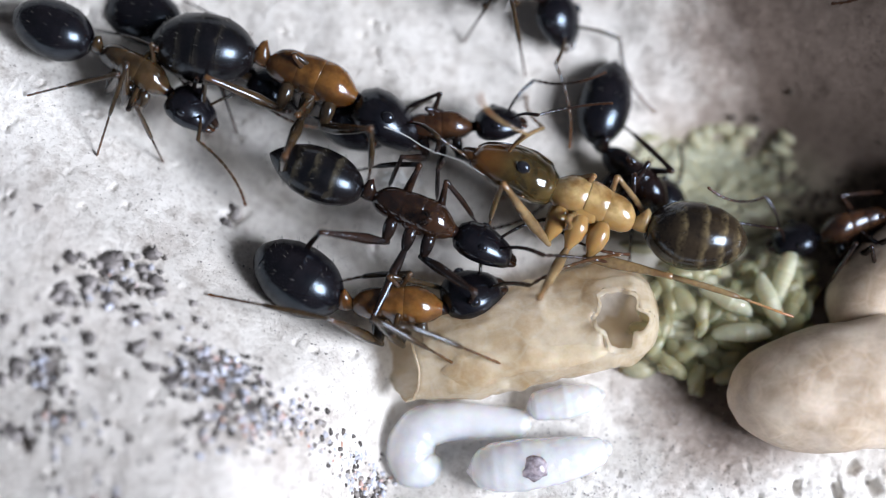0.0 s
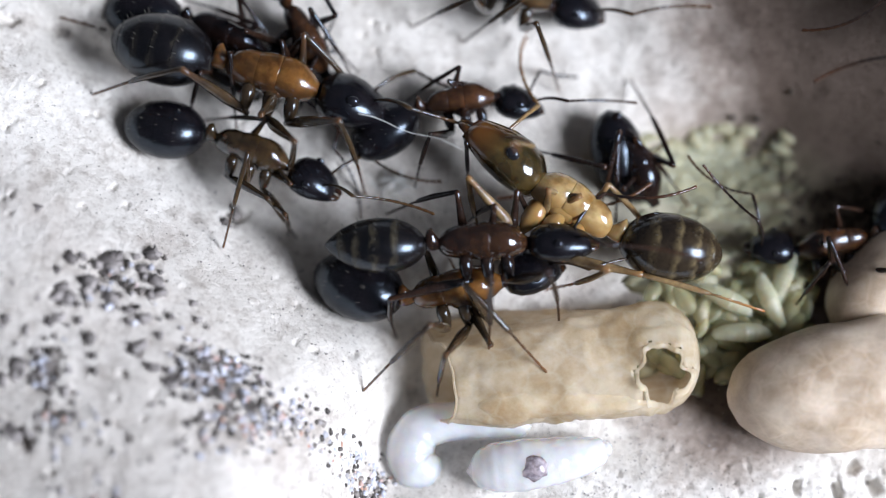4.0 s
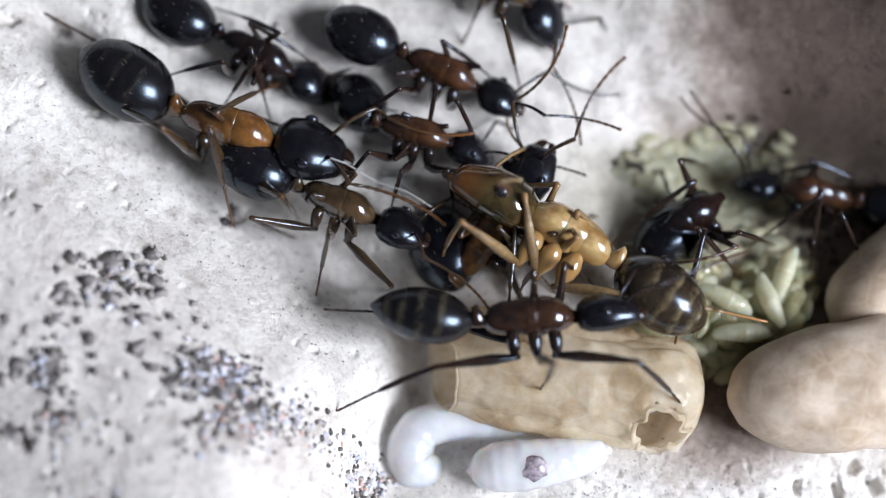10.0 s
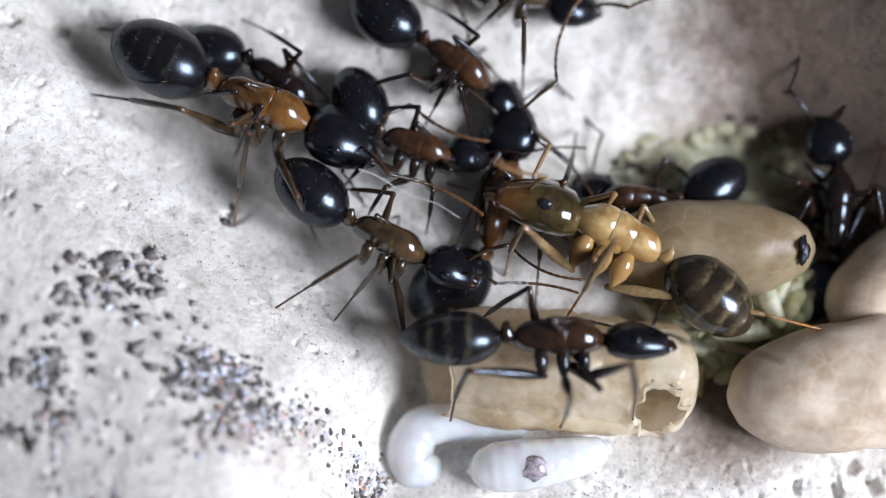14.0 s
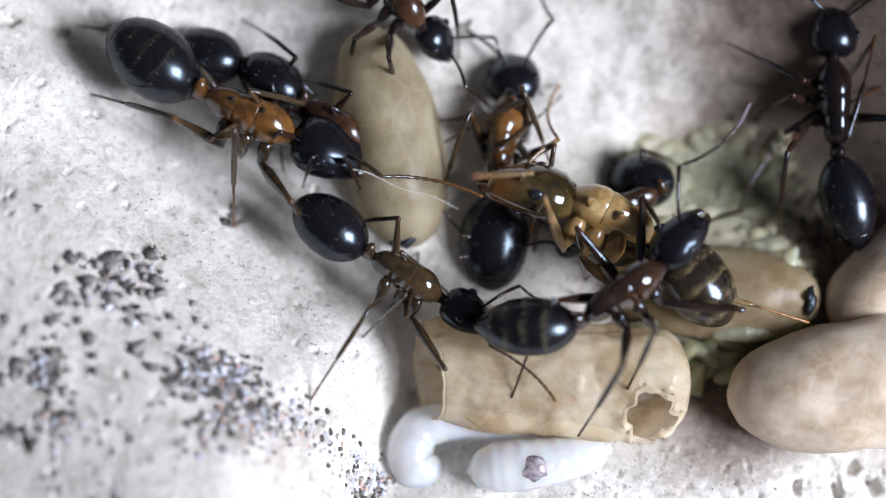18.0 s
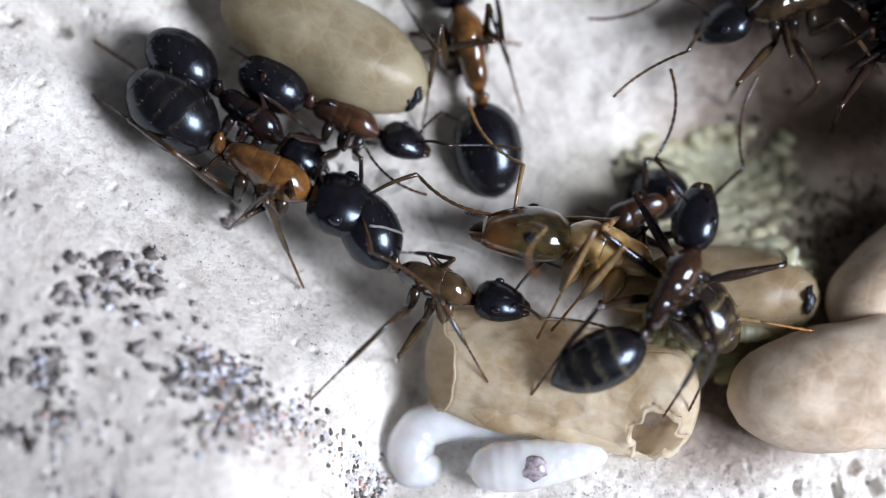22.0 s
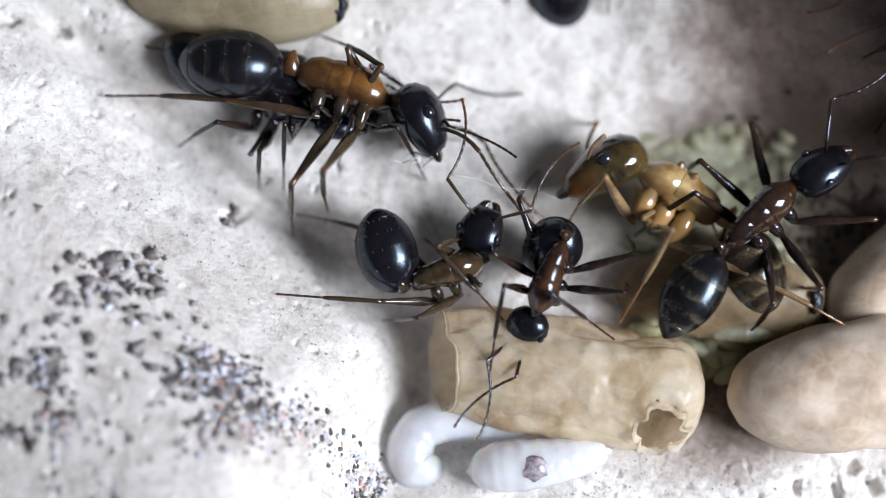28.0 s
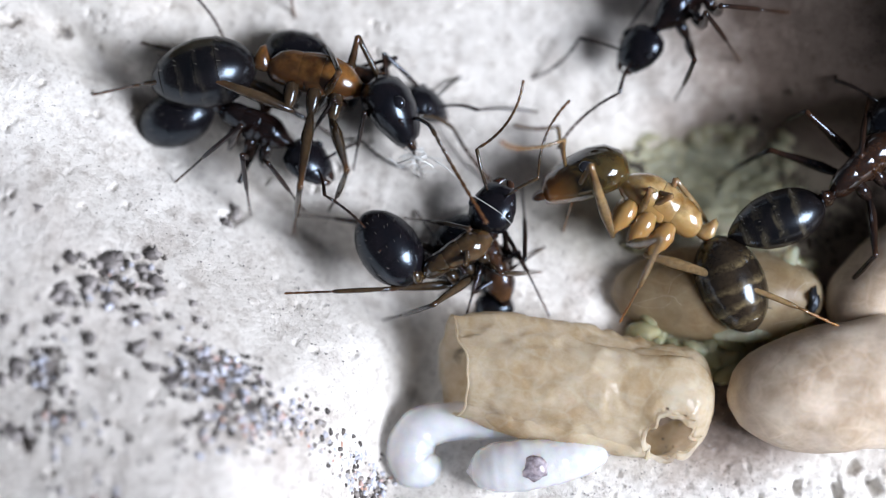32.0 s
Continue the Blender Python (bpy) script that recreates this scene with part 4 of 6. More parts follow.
# ---- movement ----
def glide(times, rows):
    """Rows of numbers over time, eased, at other times."""
    t = np.array([r[0] for r in rows])
    x = np.array([r[1:] for r in rows], float)
    slope = np.diff(x, axis=0) / np.diff(t)[:, None]
    tan = np.zeros_like(x)
    a, b = slope[:-1], slope[1:]
    tan[1:-1] = np.where(a * b > 0, 2 * a * b / np.where(np.abs(a + b) > 1e-9, a + b, 1), 0)
    out = []
    for q in times:
        i = int(np.clip(np.searchsorted(t, q, side="right") - 1, 0, len(t) - 2))
        h = t[i + 1] - t[i]
        f = min(max((q - t[i]) / h, 0), 1)
        out.append((2 * f ** 3 - 3 * f * f + 1) * x[i] + (f ** 3 - 2 * f * f + f) * h * tan[i] + (3 * f * f - 2 * f ** 3) * x[i + 1] + (f ** 3 - f * f) * h * tan[i + 1])
    return out


def frame_of(ahead, up, place):
    """A pose whose x runs ahead and whose z leans to up."""
    x = ahead.normalized()
    y = up.cross(x)
    y = y.normalized() if y.length > 1e-4 else Vector((0, 1, 0))
    m = Matrix((x, y, x.cross(y))).transposed().to_4x4()
    m.translation = place
    return m


def metres(m):
    m = m.copy()
    m.translation = m.translation * MM
    return m


HOMES = ((2.1, 1.55), (0.15, 2.25), (-2.3, 1.95))


def lively(which, rows, planted=()):
    """Move an ant: rows of seconds, head u v, middle u v, abdomen u v (mm), height over the bed, roll, and the head's own
    bearing with how far it holds; planted: (leg, from, to, u, v) for feet that stay where they are."""
    ant = ANTS[which]
    k, r = ant["k"], random.Random(ant["seed"])
    times = sorted({q / 2 for q in range(65)} | {r0[0] for r0 in rows})
    track = glide(times, rows)
    jitter = [(r.uniform(-0.3, 0.3), r.uniform(-0.3, 0.3)) for _ in range(6)]
    feet = [None] * 6
    bodies, heads, rears = [], [], []
    thighs, shanks = [[] for _ in range(6)], [[] for _ in range(6)]
    feel = [[], []]
    n = Vector((0, 0, 1))
    for t, q in zip(times, track):
        hu, hv, tu, tv, gu, gv, h, roll, bearing, hold = [float(z) for z in q]
        middle = Vector((tu, tv, float(deck(tu, tv)) + h))
        ahead = Vector((hu - gu, hv - gv, 0)).normalized() * 0.2 + Vector((hu - tu, hv - tv, 0)).normalized() * 0.5 + Vector((tu - gu, tv - gv, 0)).normalized() * 0.3
        ahead.z = 0
        ahead.normalize()
        lean = Vector((0, 1, 0))
        lean = lean - ahead * lean.dot(ahead)
        up = n * math.cos(radians(roll)) + lean * math.sin(radians(roll))
        body = frame_of(ahead, up, middle)
        back = body.inverted()
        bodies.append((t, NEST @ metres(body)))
        # head on its neck
        neck = body @ Vector((1.18 * k, 0, -0.1 * k))
        gap = Vector((hu - neck.x, hv - neck.y, 0))
        span = 0.84 * k
        drop = math.sqrt(max(0.0, span ** 2 - gap.length ** 2)) if gap.length < span else 0.0
        way = (gap + n * -0.4 * drop).normalized() if gap.length > 0.15 else (ahead - n * 0.6).normalized()
        spot = neck + way * span
        face = Vector((math.cos(radians(bearing)), math.sin(radians(bearing)), -0.15))
        gaze = (way * 0.65 + ahead * 0.35) * (1 - hold) + face * hold
        m = frame_of(gaze, up, spot)
        heads.append((t, metres(back @ m)))
        # abdomen on its waist
        waist = body @ Vector((-1.6 * k, 0, -0.1 * k))
        gap = Vector((gu - waist.x, gv - waist.y, 0))
        span = 1.22 * k
        drop = math.sqrt(max(0.0, span ** 2 - gap.length ** 2)) if gap.length < span else 0.0
        way = (gap - n * 0.12 * drop).normalized()
        rears.append((t, metres(back @ frame_of(-way, up, waist))))
        for i, (hip, s, thigh, shank) in enumerate(ant["legs"]):
            side = Vector((-ahead.y, ahead.x, 0)) * s
            fwd, out = HOMES[i // 2]
            home = middle + ahead * ((fwd + jitter[i][0]) * k) + side * ((out + jitter[i][1]) * k * (0.35 + 0.65 * math.cos(radians(roll)))) - lean * (1.5 * k * math.sin(radians(roll)))
            held = [p for p in planted if p[0] == i and p[1] <= t <= p[2]]
            if held:
                feet[i] = Vector((held[0][3], held[0][4], 0))
            elif feet[i] is None or (Vector((feet[i].x, feet[i].y, 0)) - Vector((home.x, home.y, 0))).length > 0.95 * k:
                feet[i] = home.copy()
            foot = Vector((feet[i].x, feet[i].y, footing(feet[i].x, feet[i].y) + 0.04))
            base = body @ hip
            reach = foot - base
            a, b = FEMUR * k, SHANK * k
            d = min(max(reach.length, b - a + 0.15), a + b - 0.03)
            way = reach.normalized()
            bend = up * 0.9 + side * 0.45 + n * 0.4
            bend = (bend - way * bend.dot(way)).normalized()
            along = (a * a - b * b + d * d) / (2 * d)
            joint = base + way * along + bend * math.sqrt(max(0.0, a * a - along * along))
            thighs[i].append((t, metres(back @ frame_of(joint - base, bend, base))))
            shanks[i].append((t, metres(back @ frame_of(base + way * d - joint, bend, joint))))
        for j, s in enumerate((1, -1)):
            swing = 18 * math.sin(t * (2.1 + 0.4 * j) + ant["seed"] * 1.7 + j)
            feel[j].append((t, pose(0.45 * k * MM, 0.3 * s * k * MM, 0.3 * k * MM, 0, {"callow": -38, "brood": -62}.get(which, -22) + 0.5 * swing, s * ((112 if which == "callow" else 48) + swing))))
    walk(ant["root"], bodies)
    walk(ant["head"], heads)
    walk(ant["gaster"], rears)
    for i, (hip, s, thigh, shank) in enumerate(ant["legs"]):
        walk(thigh, thighs[i])
        walk(shank, shanks[i])
    for j in (0, 1):
        walk(ant["feelers"][j], feel[j])


def drift(ob, rows):
    """Move a loose thing: rows of seconds, u, v, height over the bed, turns about u, v and w."""
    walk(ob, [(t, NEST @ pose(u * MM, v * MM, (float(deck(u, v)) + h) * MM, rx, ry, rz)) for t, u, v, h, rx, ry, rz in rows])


def motions():
    lively("major", [
        (0, -1.78, 3.68, -3.58, 4.7, -6.8, 5.58, 1.7, 70, -60, 0),
        (1, -1.94, 4.39, -3.82, 5.02, -6.95, 5.58, 1.7, 70, -60, 0),
        (2, -1.86, 4.55, -3.9, 5.18, -7.18, 5.41, 1.7, 70, -60, 0),
        (3, -2.41, 4.47, -4.13, 5.1, -7.26, 5.72, 1.7, 70, -60, 0),
        (3.5, -2.64, 4.15, -4.6, 4.78, -7.55, 5.55, 1.7, 70, -60, 0),
        (5.5, -2.92, 4.07, -4.83, 4.86, -7.76, 5.46, 1.7, 42, -60, 0),
        (6, -3.18, 4.15, -4.91, 4.94, -7.84, 5.46, 1.7, 42, -60, 0),
        (7, -3.68, 3.79, -5.53, 4.55, -8.29, 5.31, 1.7, 42, -60, 0),
        (8, -3.57, 3.91, -5.61, 4.47, -8.4, 5.19, 1.7, 42, -60, 0),
        (9, -3.72, 3.63, -5.6, 4.31, -8.43, 5.27, 1.7, 42, -60, 0),
        (10, -3.79, 2.73, -5.89, 3.36, -8.65, 4.59, 1.7, 42, -60, 0),
        (11, -4.06, 2.18, -6.04, 2.73, -8.75, 4.32, 1.7, 42, -60, 0),
        (12, -3.7, 1.95, -5.73, 2.81, -8.42, 4.33, 1.7, 42, -60, 0),
        (13, -2.85, 2.57, -4.88, 3.44, -7.71, 5.07, 1.7, 42, -60, 0),
        (14, -2.97, 3.12, -4.9, 3.99, -7.76, 5.25, 1.7, 42, -60, 0),
        (14.5, -2.98, 2.97, -4.89, 3.94, -7.71, 5.26, 1.7, 42, -60, 0),
        (16.5, -2.55, 3.2, -4.58, 3.99, -7.47, 5.32, 1.7, 42, -60, 0),
        (17, -3.17, 3.36, -5.13, 4.23, -7.76, 5.3, 1.7, 42, -60, 0),
        (18, -3.32, 2.81, -5.28, 3.67, -7.9, 5.14, 1.7, 42, -60, 0),
        (19, -3.65, 2.18, -5.43, 3.52, -7.97, 5.13, 1.7, 42, -60, 0),
        (20, -3.26, 1.4, -5.49, 2.5, -7.88, 4.28, 1.7, 42, -60, 0),
        (21, -2.99, 1.09, -5.25, 2.18, -7.81, 3.97, 1.7, 42, -60, 0),
        (22, -2.76, 1.17, -4.78, 2.11, -7.54, 3.9, 1.7, 42, -60, 0),
        (23, -2.77, 1.95, -4.87, 2.73, -7.66, 4.13, 1.7, 42, -60, 0),
        (24, -2.62, 2.26, -4.8, 3.04, -7.71, 4.28, 1.7, 42, -60, 0),
        (25, -2.36, 2.58, -4.42, 3.36, -7.16, 4.93, 1.7, 42, -60, 0),
        (25.5, -2, 2.73, -4.03, 3.6, -6.79, 5.05, 1.7, 42, -60, 0),
        (27.5, -0.76, 3.21, -2.87, 4.15, -6.16, 4.86, 1.7, 80, -60, 0.8),
        (28, -0.45, 3.53, -2.72, 4.55, -5.93, 5.1, 1.7, 80, -65, 0.8),
        (29, -1.31, 3.29, -3.34, 4.15, -6.55, 4.86, 1.7, 80, -60, 0.8),
        (30, -1.46, 3.37, -3.5, 4.31, -6.63, 4.86, 1.7, 80, -60, 0.8),
        (31, -1, 3.84, -3.19, 4.63, -6.4, 4.86, 1.7, 80, -50, 0.8),
        (32, -1.23, 3.76, -3.5, 4.78, -6.63, 4.86, 1.7, 80, -60, 0.8),
    ], planted=[(4, 0, 11.5, -11.56, 6.87), (4, 12, 32, -10.54, 6.41), (5, 3, 32, -9.8, 4.32), (3, 6, 26, -5.85, 0.62), (1, 24, 26, -4.24, 0.33), (3, 27, 32, -4.29, 0.37), (1, 27.5, 32, -3.26, 1.06), (2, 27.5, 32, -3.65, 6.2)])
    lively("under", [
        (0, -4.83, 4.47, -6.29, 5.6, -8.06, 6.48, 0.9, 45, 0, 0),
        (1, -4.99, 4.47, -6.45, 5.68, -8.25, 6.37, 0.9, 45, 0, 0),
        (2, -5.15, 4.63, -6.77, 5.76, -8.53, 6.48, 0.9, 45, 0, 0),
        (3, -5.15, 4.79, -6.77, 5.92, -8.43, 6.49, 0.9, 45, 0, 0),
        (3.5, -5, 5.28, -6.46, 6.09, -8.44, 6.65, 0.9, 45, 0, 0),
        (5.5, -4.21, 5.44, -5.34, 6.01, -7.1, 6.57, 0.9, 45, 0, 0),
        (6, -4.21, 5.44, -5.42, 6.01, -7.1, 6.73, 0.9, 45, 0, 0),
        (7, -4.45, 5.52, -5.66, 6.09, -7.4, 6.64, 0.9, 45, 0, 0),
        (8, -4.66, 5.52, -5.82, 6.01, -7.55, 6.55, 0.9, 45, 0, 0),
        (9, -4.37, 5.31, -5.54, 5.89, -7.43, 6.63, 0.9, 45, 0, 0),
        (10, -4.04, 4.82, -5.25, 5.52, -7.25, 6.48, 0.9, 45, 0, 0),
        (11, -4.72, 4.38, -5.44, 5.36, -7.24, 6.4, 0.9, 45, 0, 0),
        (12, -4.58, 3.82, -5.4, 5.03, -6.94, 6.33, 0.9, 45, 0, 0),
        (13, -3.79, 3.58, -4.67, 4.47, -6.13, 5.52, 0.9, 45, 0, 0),
        (14, -3.55, 3.74, -4.52, 4.63, -6, 5.49, 0.9, 45, 0, 0),
        (14.5, -3.55, 3.74, -4.52, 4.63, -6, 5.49, 0.9, 45, 0, 0),
        (16.5, -3.23, 3.58, -4.35, 4.47, -5.88, 5.36, 0.9, 45, 0, 0),
        (17, -3.39, 3.58, -4.52, 4.63, -5.96, 5.44, 0.9, 45, 0, 0),
        (18, -3.55, 3.42, -4.59, 4.38, -6.12, 5.31, 0.9, 45, 0, 0),
        (19, -3.86, 3.18, -4.99, 4.3, -6.2, 5.36, 1.5, 45, 0, 0),
        (20, -3.69, 2.7, -5.14, 3.98, -6.68, 5.27, 1.5, 45, 0, 0),
        (21, -3.93, 2.73, -5.37, 3.82, -7.14, 5.34, 1.5, 45, 0, 0),
        (22, -3.96, 2.62, -5.29, 3.66, -7.29, 5.23, 1.5, 45, 0, 0),
        (23, -4.49, 3.18, -5.46, 3.98, -6.91, 5.11, 1.5, 45, 0, 0),
        (24, -3.85, 2.78, -4.81, 3.5, -6.11, 4.79, 0.9, 45, 0, 0),
        (25, -3.85, 2.38, -4.81, 3.02, -6.1, 4.3, 0.9, 45, 0, 0),
        (25.5, -3.85, 2.54, -4.81, 3.1, -5.94, 4.3, 0.9, 45, 0, 0),
        (27.5, -3.54, 3.18, -4.98, 3.98, -7.38, 5.82, 0.9, 45, 0, 0),
        (28, -2.6, 3.58, -4.66, 4.06, -7.45, 5.66, 0.9, 45, 0, 0),
        (29, -4.09, 2.54, -5.68, 3.26, -7.8, 4.75, 0.9, 45, 0, 0),
        (30, -3.69, 2.14, -5.44, 3.02, -7.04, 4.14, 0.9, 45, 0, 0),
        (31, -3.38, 2.83, -4.97, 3.31, -7.03, 3.98, 0.9, 45, 0, 0),
        (32, -3.66, 2.35, -5.26, 3.47, -6.96, 3.9, 0.9, 45, 0, 0),
    ])
    lively("groomer", [
        (0, 1.52, 3.5, -0.14, 3.41, -1.95, 3.4, 1.2, 55, 0, 0),
        (1, 1.6, 3.66, -0.22, 3.65, -2.42, 3.4, 1.2, 55, 0, 0),
        (2, 1.76, 3.9, 0.25, 3.73, -1.87, 3.24, 1.2, 55, 0, 0),
        (3, 1.68, 3.74, 0.25, 3.97, -1.95, 3.08, 1.2, 55, 0, 0),
        (3.5, 1.92, 4.06, 0.49, 4.1, -1.72, 3.2, 1.2, 55, 0, 0),
        (5.5, 1.84, 4.3, 0.44, 4.26, -1.79, 3.29, 1.2, 55, 0, 0),
        (6, 1.05, 4.46, -0.22, 4.05, -1.79, 3.08, 1.2, 55, 0, 0),
        (7, 0.57, 4.54, -0.3, 4.13, -1.72, 3.32, 1.2, 55, 0, 0),
        (8, 0.54, 3.65, -0.3, 3.73, -1.64, 3.56, 1.2, 55, 0, 0),
        (9, 0.57, 3.65, -0.38, 3.57, -1.8, 3.61, 1.2, 55, 0, 0),
        (10, 0.25, 2.98, -0.77, 3.25, -2.11, 3.64, 1.2, 55, 0, 0),
        (11, 0.09, 2.77, -1.09, 3.09, -2.39, 3.45, 1.2, 55, 0, 0),
        (12, -0.06, 2.26, -1.32, 2.77, -2.66, 3.29, 1.2, 55, 0, 0),
        (13, 0.25, 2.42, -0.93, 2.93, -2.27, 3.61, 1.2, 55, 0, 0),
        (14, 0.49, 2.57, -0.69, 2.85, -2.11, 3.61, 1.2, 55, 0, 0),
        (14.5, 0.41, 2.61, -0.77, 2.85, -2.11, 3.56, 1.2, 55, 0, 0),
        (16.5, -0.66, 2.49, -1.55, 3.08, -2.89, 3.95, 1.3, 55, 0, 0),
        (17, -1.76, 3.16, -2.73, 3.71, -4, 4.43, 1.2, 55, 0, 0),
        (18, -2.02, 2.76, -2.97, 3.47, -4.31, 4.35, 1.2, 55, 0, 0),
        (19, -2.7, 3.15, -3.68, 3.95, -4.8, 4.91, 2.5, 55, 0, 0),
        (20, -2.81, 3.23, -3.76, 4.03, -4.95, 4.91, 2.5, 55, 0, 0),
        (21, -2.07, 2.69, -3.13, 3.8, -5.16, 4.92, 2.5, 55, 0, 0),
        (22, -1.16, 3.01, -2.66, 3.61, -4.88, 4.68, 1.2, 55, 0, 0),
        (23, -1.09, 2.93, -2.71, 3.45, -4.96, 4.36, 1.2, 55, 0, 0),
        (24, 1.12, 0.99, -0.3, 1.59, -2.03, 2.62, 1, 55, 0, 0),
        (25, 1.76, 2.28, -0.06, 2.46, -2.12, 3.18, 1, 55, 0, 0),
        (25.5, 1.2, 3.18, -0.62, 3.33, -2.43, 3.88, 1.2, 55, 0, 0),
        (27.5, -0.78, 4.23, -2.29, 4.62, -4.2, 5.1, 1, 55, 0, 0),
        (28, -0.7, 3.82, -2.28, 4.3, -4.19, 4.78, 1, 55, 0, 0),
        (29, -0.11, 4.75, -1.49, 4.74, -3.71, 4.96, 1.1, 55, 0, 0),
        (30, -0.43, 4.01, -1.49, 4.37, -3.27, 5.06, 1.1, 55, 0, 0),
        (31, -0.86, 4.39, -1.97, 4.62, -3.56, 5.1, 1, 55, 0, 0),
        (32, -0.78, 4.15, -1.97, 4.62, -3.56, 5.18, 1, 55, 0, 0),
    ])
    lively("slab", [
        (0, -6.75, 3.71, -8.48, 4.93, -10.88, 6.12, 1.2, 50, 0, 0),
        (1, -5.42, 1.7, -7.13, 3.08, -8.84, 4.37, 1.2, 50, 0, 0),
        (2, -4.95, 2.52, -6.5, 3.08, -8.84, 3.93, 1.2, 50, 0, 0),
        (3, -4.02, 2.24, -5.71, 2.71, -7.51, 3.15, 1.2, 50, 0, 0),
        (3.5, -3.93, 2.05, -5.55, 2.76, -7.59, 3.31, 1.2, 50, 0, 0),
        (5.5, -2.06, 1.42, -4.13, 2.36, -6.57, 3.12, 1.3, 50, 0, 0),
        (6, -1.81, 0.76, -3.73, 2.12, -5.94, 2.91, 1.3, 50, 0, 0),
        (7, -1.23, 0.45, -3.34, 1.65, -5.38, 2.55, 1.3, 50, 0, 0),
        (8, -1.07, 0.69, -3.34, 1.65, -5.54, 2.57, 1.3, 50, 0, 0),
        (9, -1.03, 0.53, -3.02, 1.57, -5.38, 2.57, 1.3, 50, 0, 0),
        (10, -1.12, 0.53, -2.86, 1.26, -5.14, 2.2, 1.3, 50, 0, 0),
        (11, -1.23, 0.25, -2.78, 0.87, -4.58, 1.65, 1.3, 50, 0, 0),
        (12, -1.3, -0.91, -2.55, 0.48, -4.43, 1.57, 1.3, 50, 0, 0),
        (13, -1.15, -0.33, -2.7, 0.64, -4.58, 1.73, 1.3, 50, 0, 0),
        (14, 0.53, -0.64, -1.46, 0.25, -3.81, 1.73, 1.3, 50, 0, 0),
        (14.5, 0.53, -0.64, -1.46, 0.25, -3.8, 1.65, 1.3, 50, 0, 0),
        (16.5, 0.09, -0.45, -1.61, 0.02, -3.8, 1.1, 1.3, 50, 0, 0),
        (17, -0.22, -0.37, -1.46, -0.22, -3.64, 0.95, 1.3, 50, 0, 0),
        (18, 0.74, -1.79, -0.96, -0.76, -2.93, 0.48, 1.3, 50, 0, 0),
        (19, 0.95, -1.26, -0.65, -0.42, -2.52, 0.76, 1.3, 50, 0, 0),
        (20, 1.6, -1.72, -0.19, -1.07, -2, 0.02, 1.3, 50, 0, 0),
        (21, 1.91, -1.77, 0.09, -1.15, -1.54, -0.17, 1.3, 50, 0, 0),
        (22, 1.64, -1.46, -0.19, -0.95, -1.85, 0.2, 1.3, 50, 0, 0),
        (23, 1.6, -1.18, -0.22, -1.04, -1.65, 0.17, 1.3, 50, 0, 0),
        (24, 1.52, -1.1, -0.22, -0.91, -1.93, 0.14, 1.3, 50, 0, 0),
        (25, 0.71, -1.53, -0.6, -0.76, -2.08, 0.45, 1.3, 50, 0, 0),
        (25.5, 0.32, -2.18, -0.76, -0.99, -2.21, 0.37, 1.3, 50, 0, 0),
        (27.5, 0.51, -0.02, -0.37, -0.84, -1.8, 0.02, 1.3, 25, 0, 0),
        (28, 1.03, 0.48, 0.09, -0.61, -1.62, 0.17, 1.3, 25, 0, 0),
        (29, 0.2, 0.84, -0.3, -0.22, -1.65, 0.17, 1.3, 25, 0, 0),
        (30, 0.34, 1.16, -0.37, -0.09, -1.77, 0.09, 1.3, 25, 0, 0),
        (31, 0.91, 1.79, -0.03, 0.2, -1.8, -0.29, 1.3, 25, 0, 0),
        (32, 1.38, 1.11, 0.4, -0.14, -1.46, -0.02, 1.3, 25, 0, 0),
    ], planted=[(5, 1.5, 3.5, -7.69, 0.64), (5, 3.6, 12, -4.21, 0.3), (5, 14, 16.4, -4.56, -1.61), (5, 16.5, 26, -3.52, -4.01), (1, 20, 24.5, 1.24, -3.65), (5, 27.5, 32, -4.59, -1.23), (4, 24, 32, -4.22, 1.01), (3, 27.5, 32, -1.73, -2.04)])
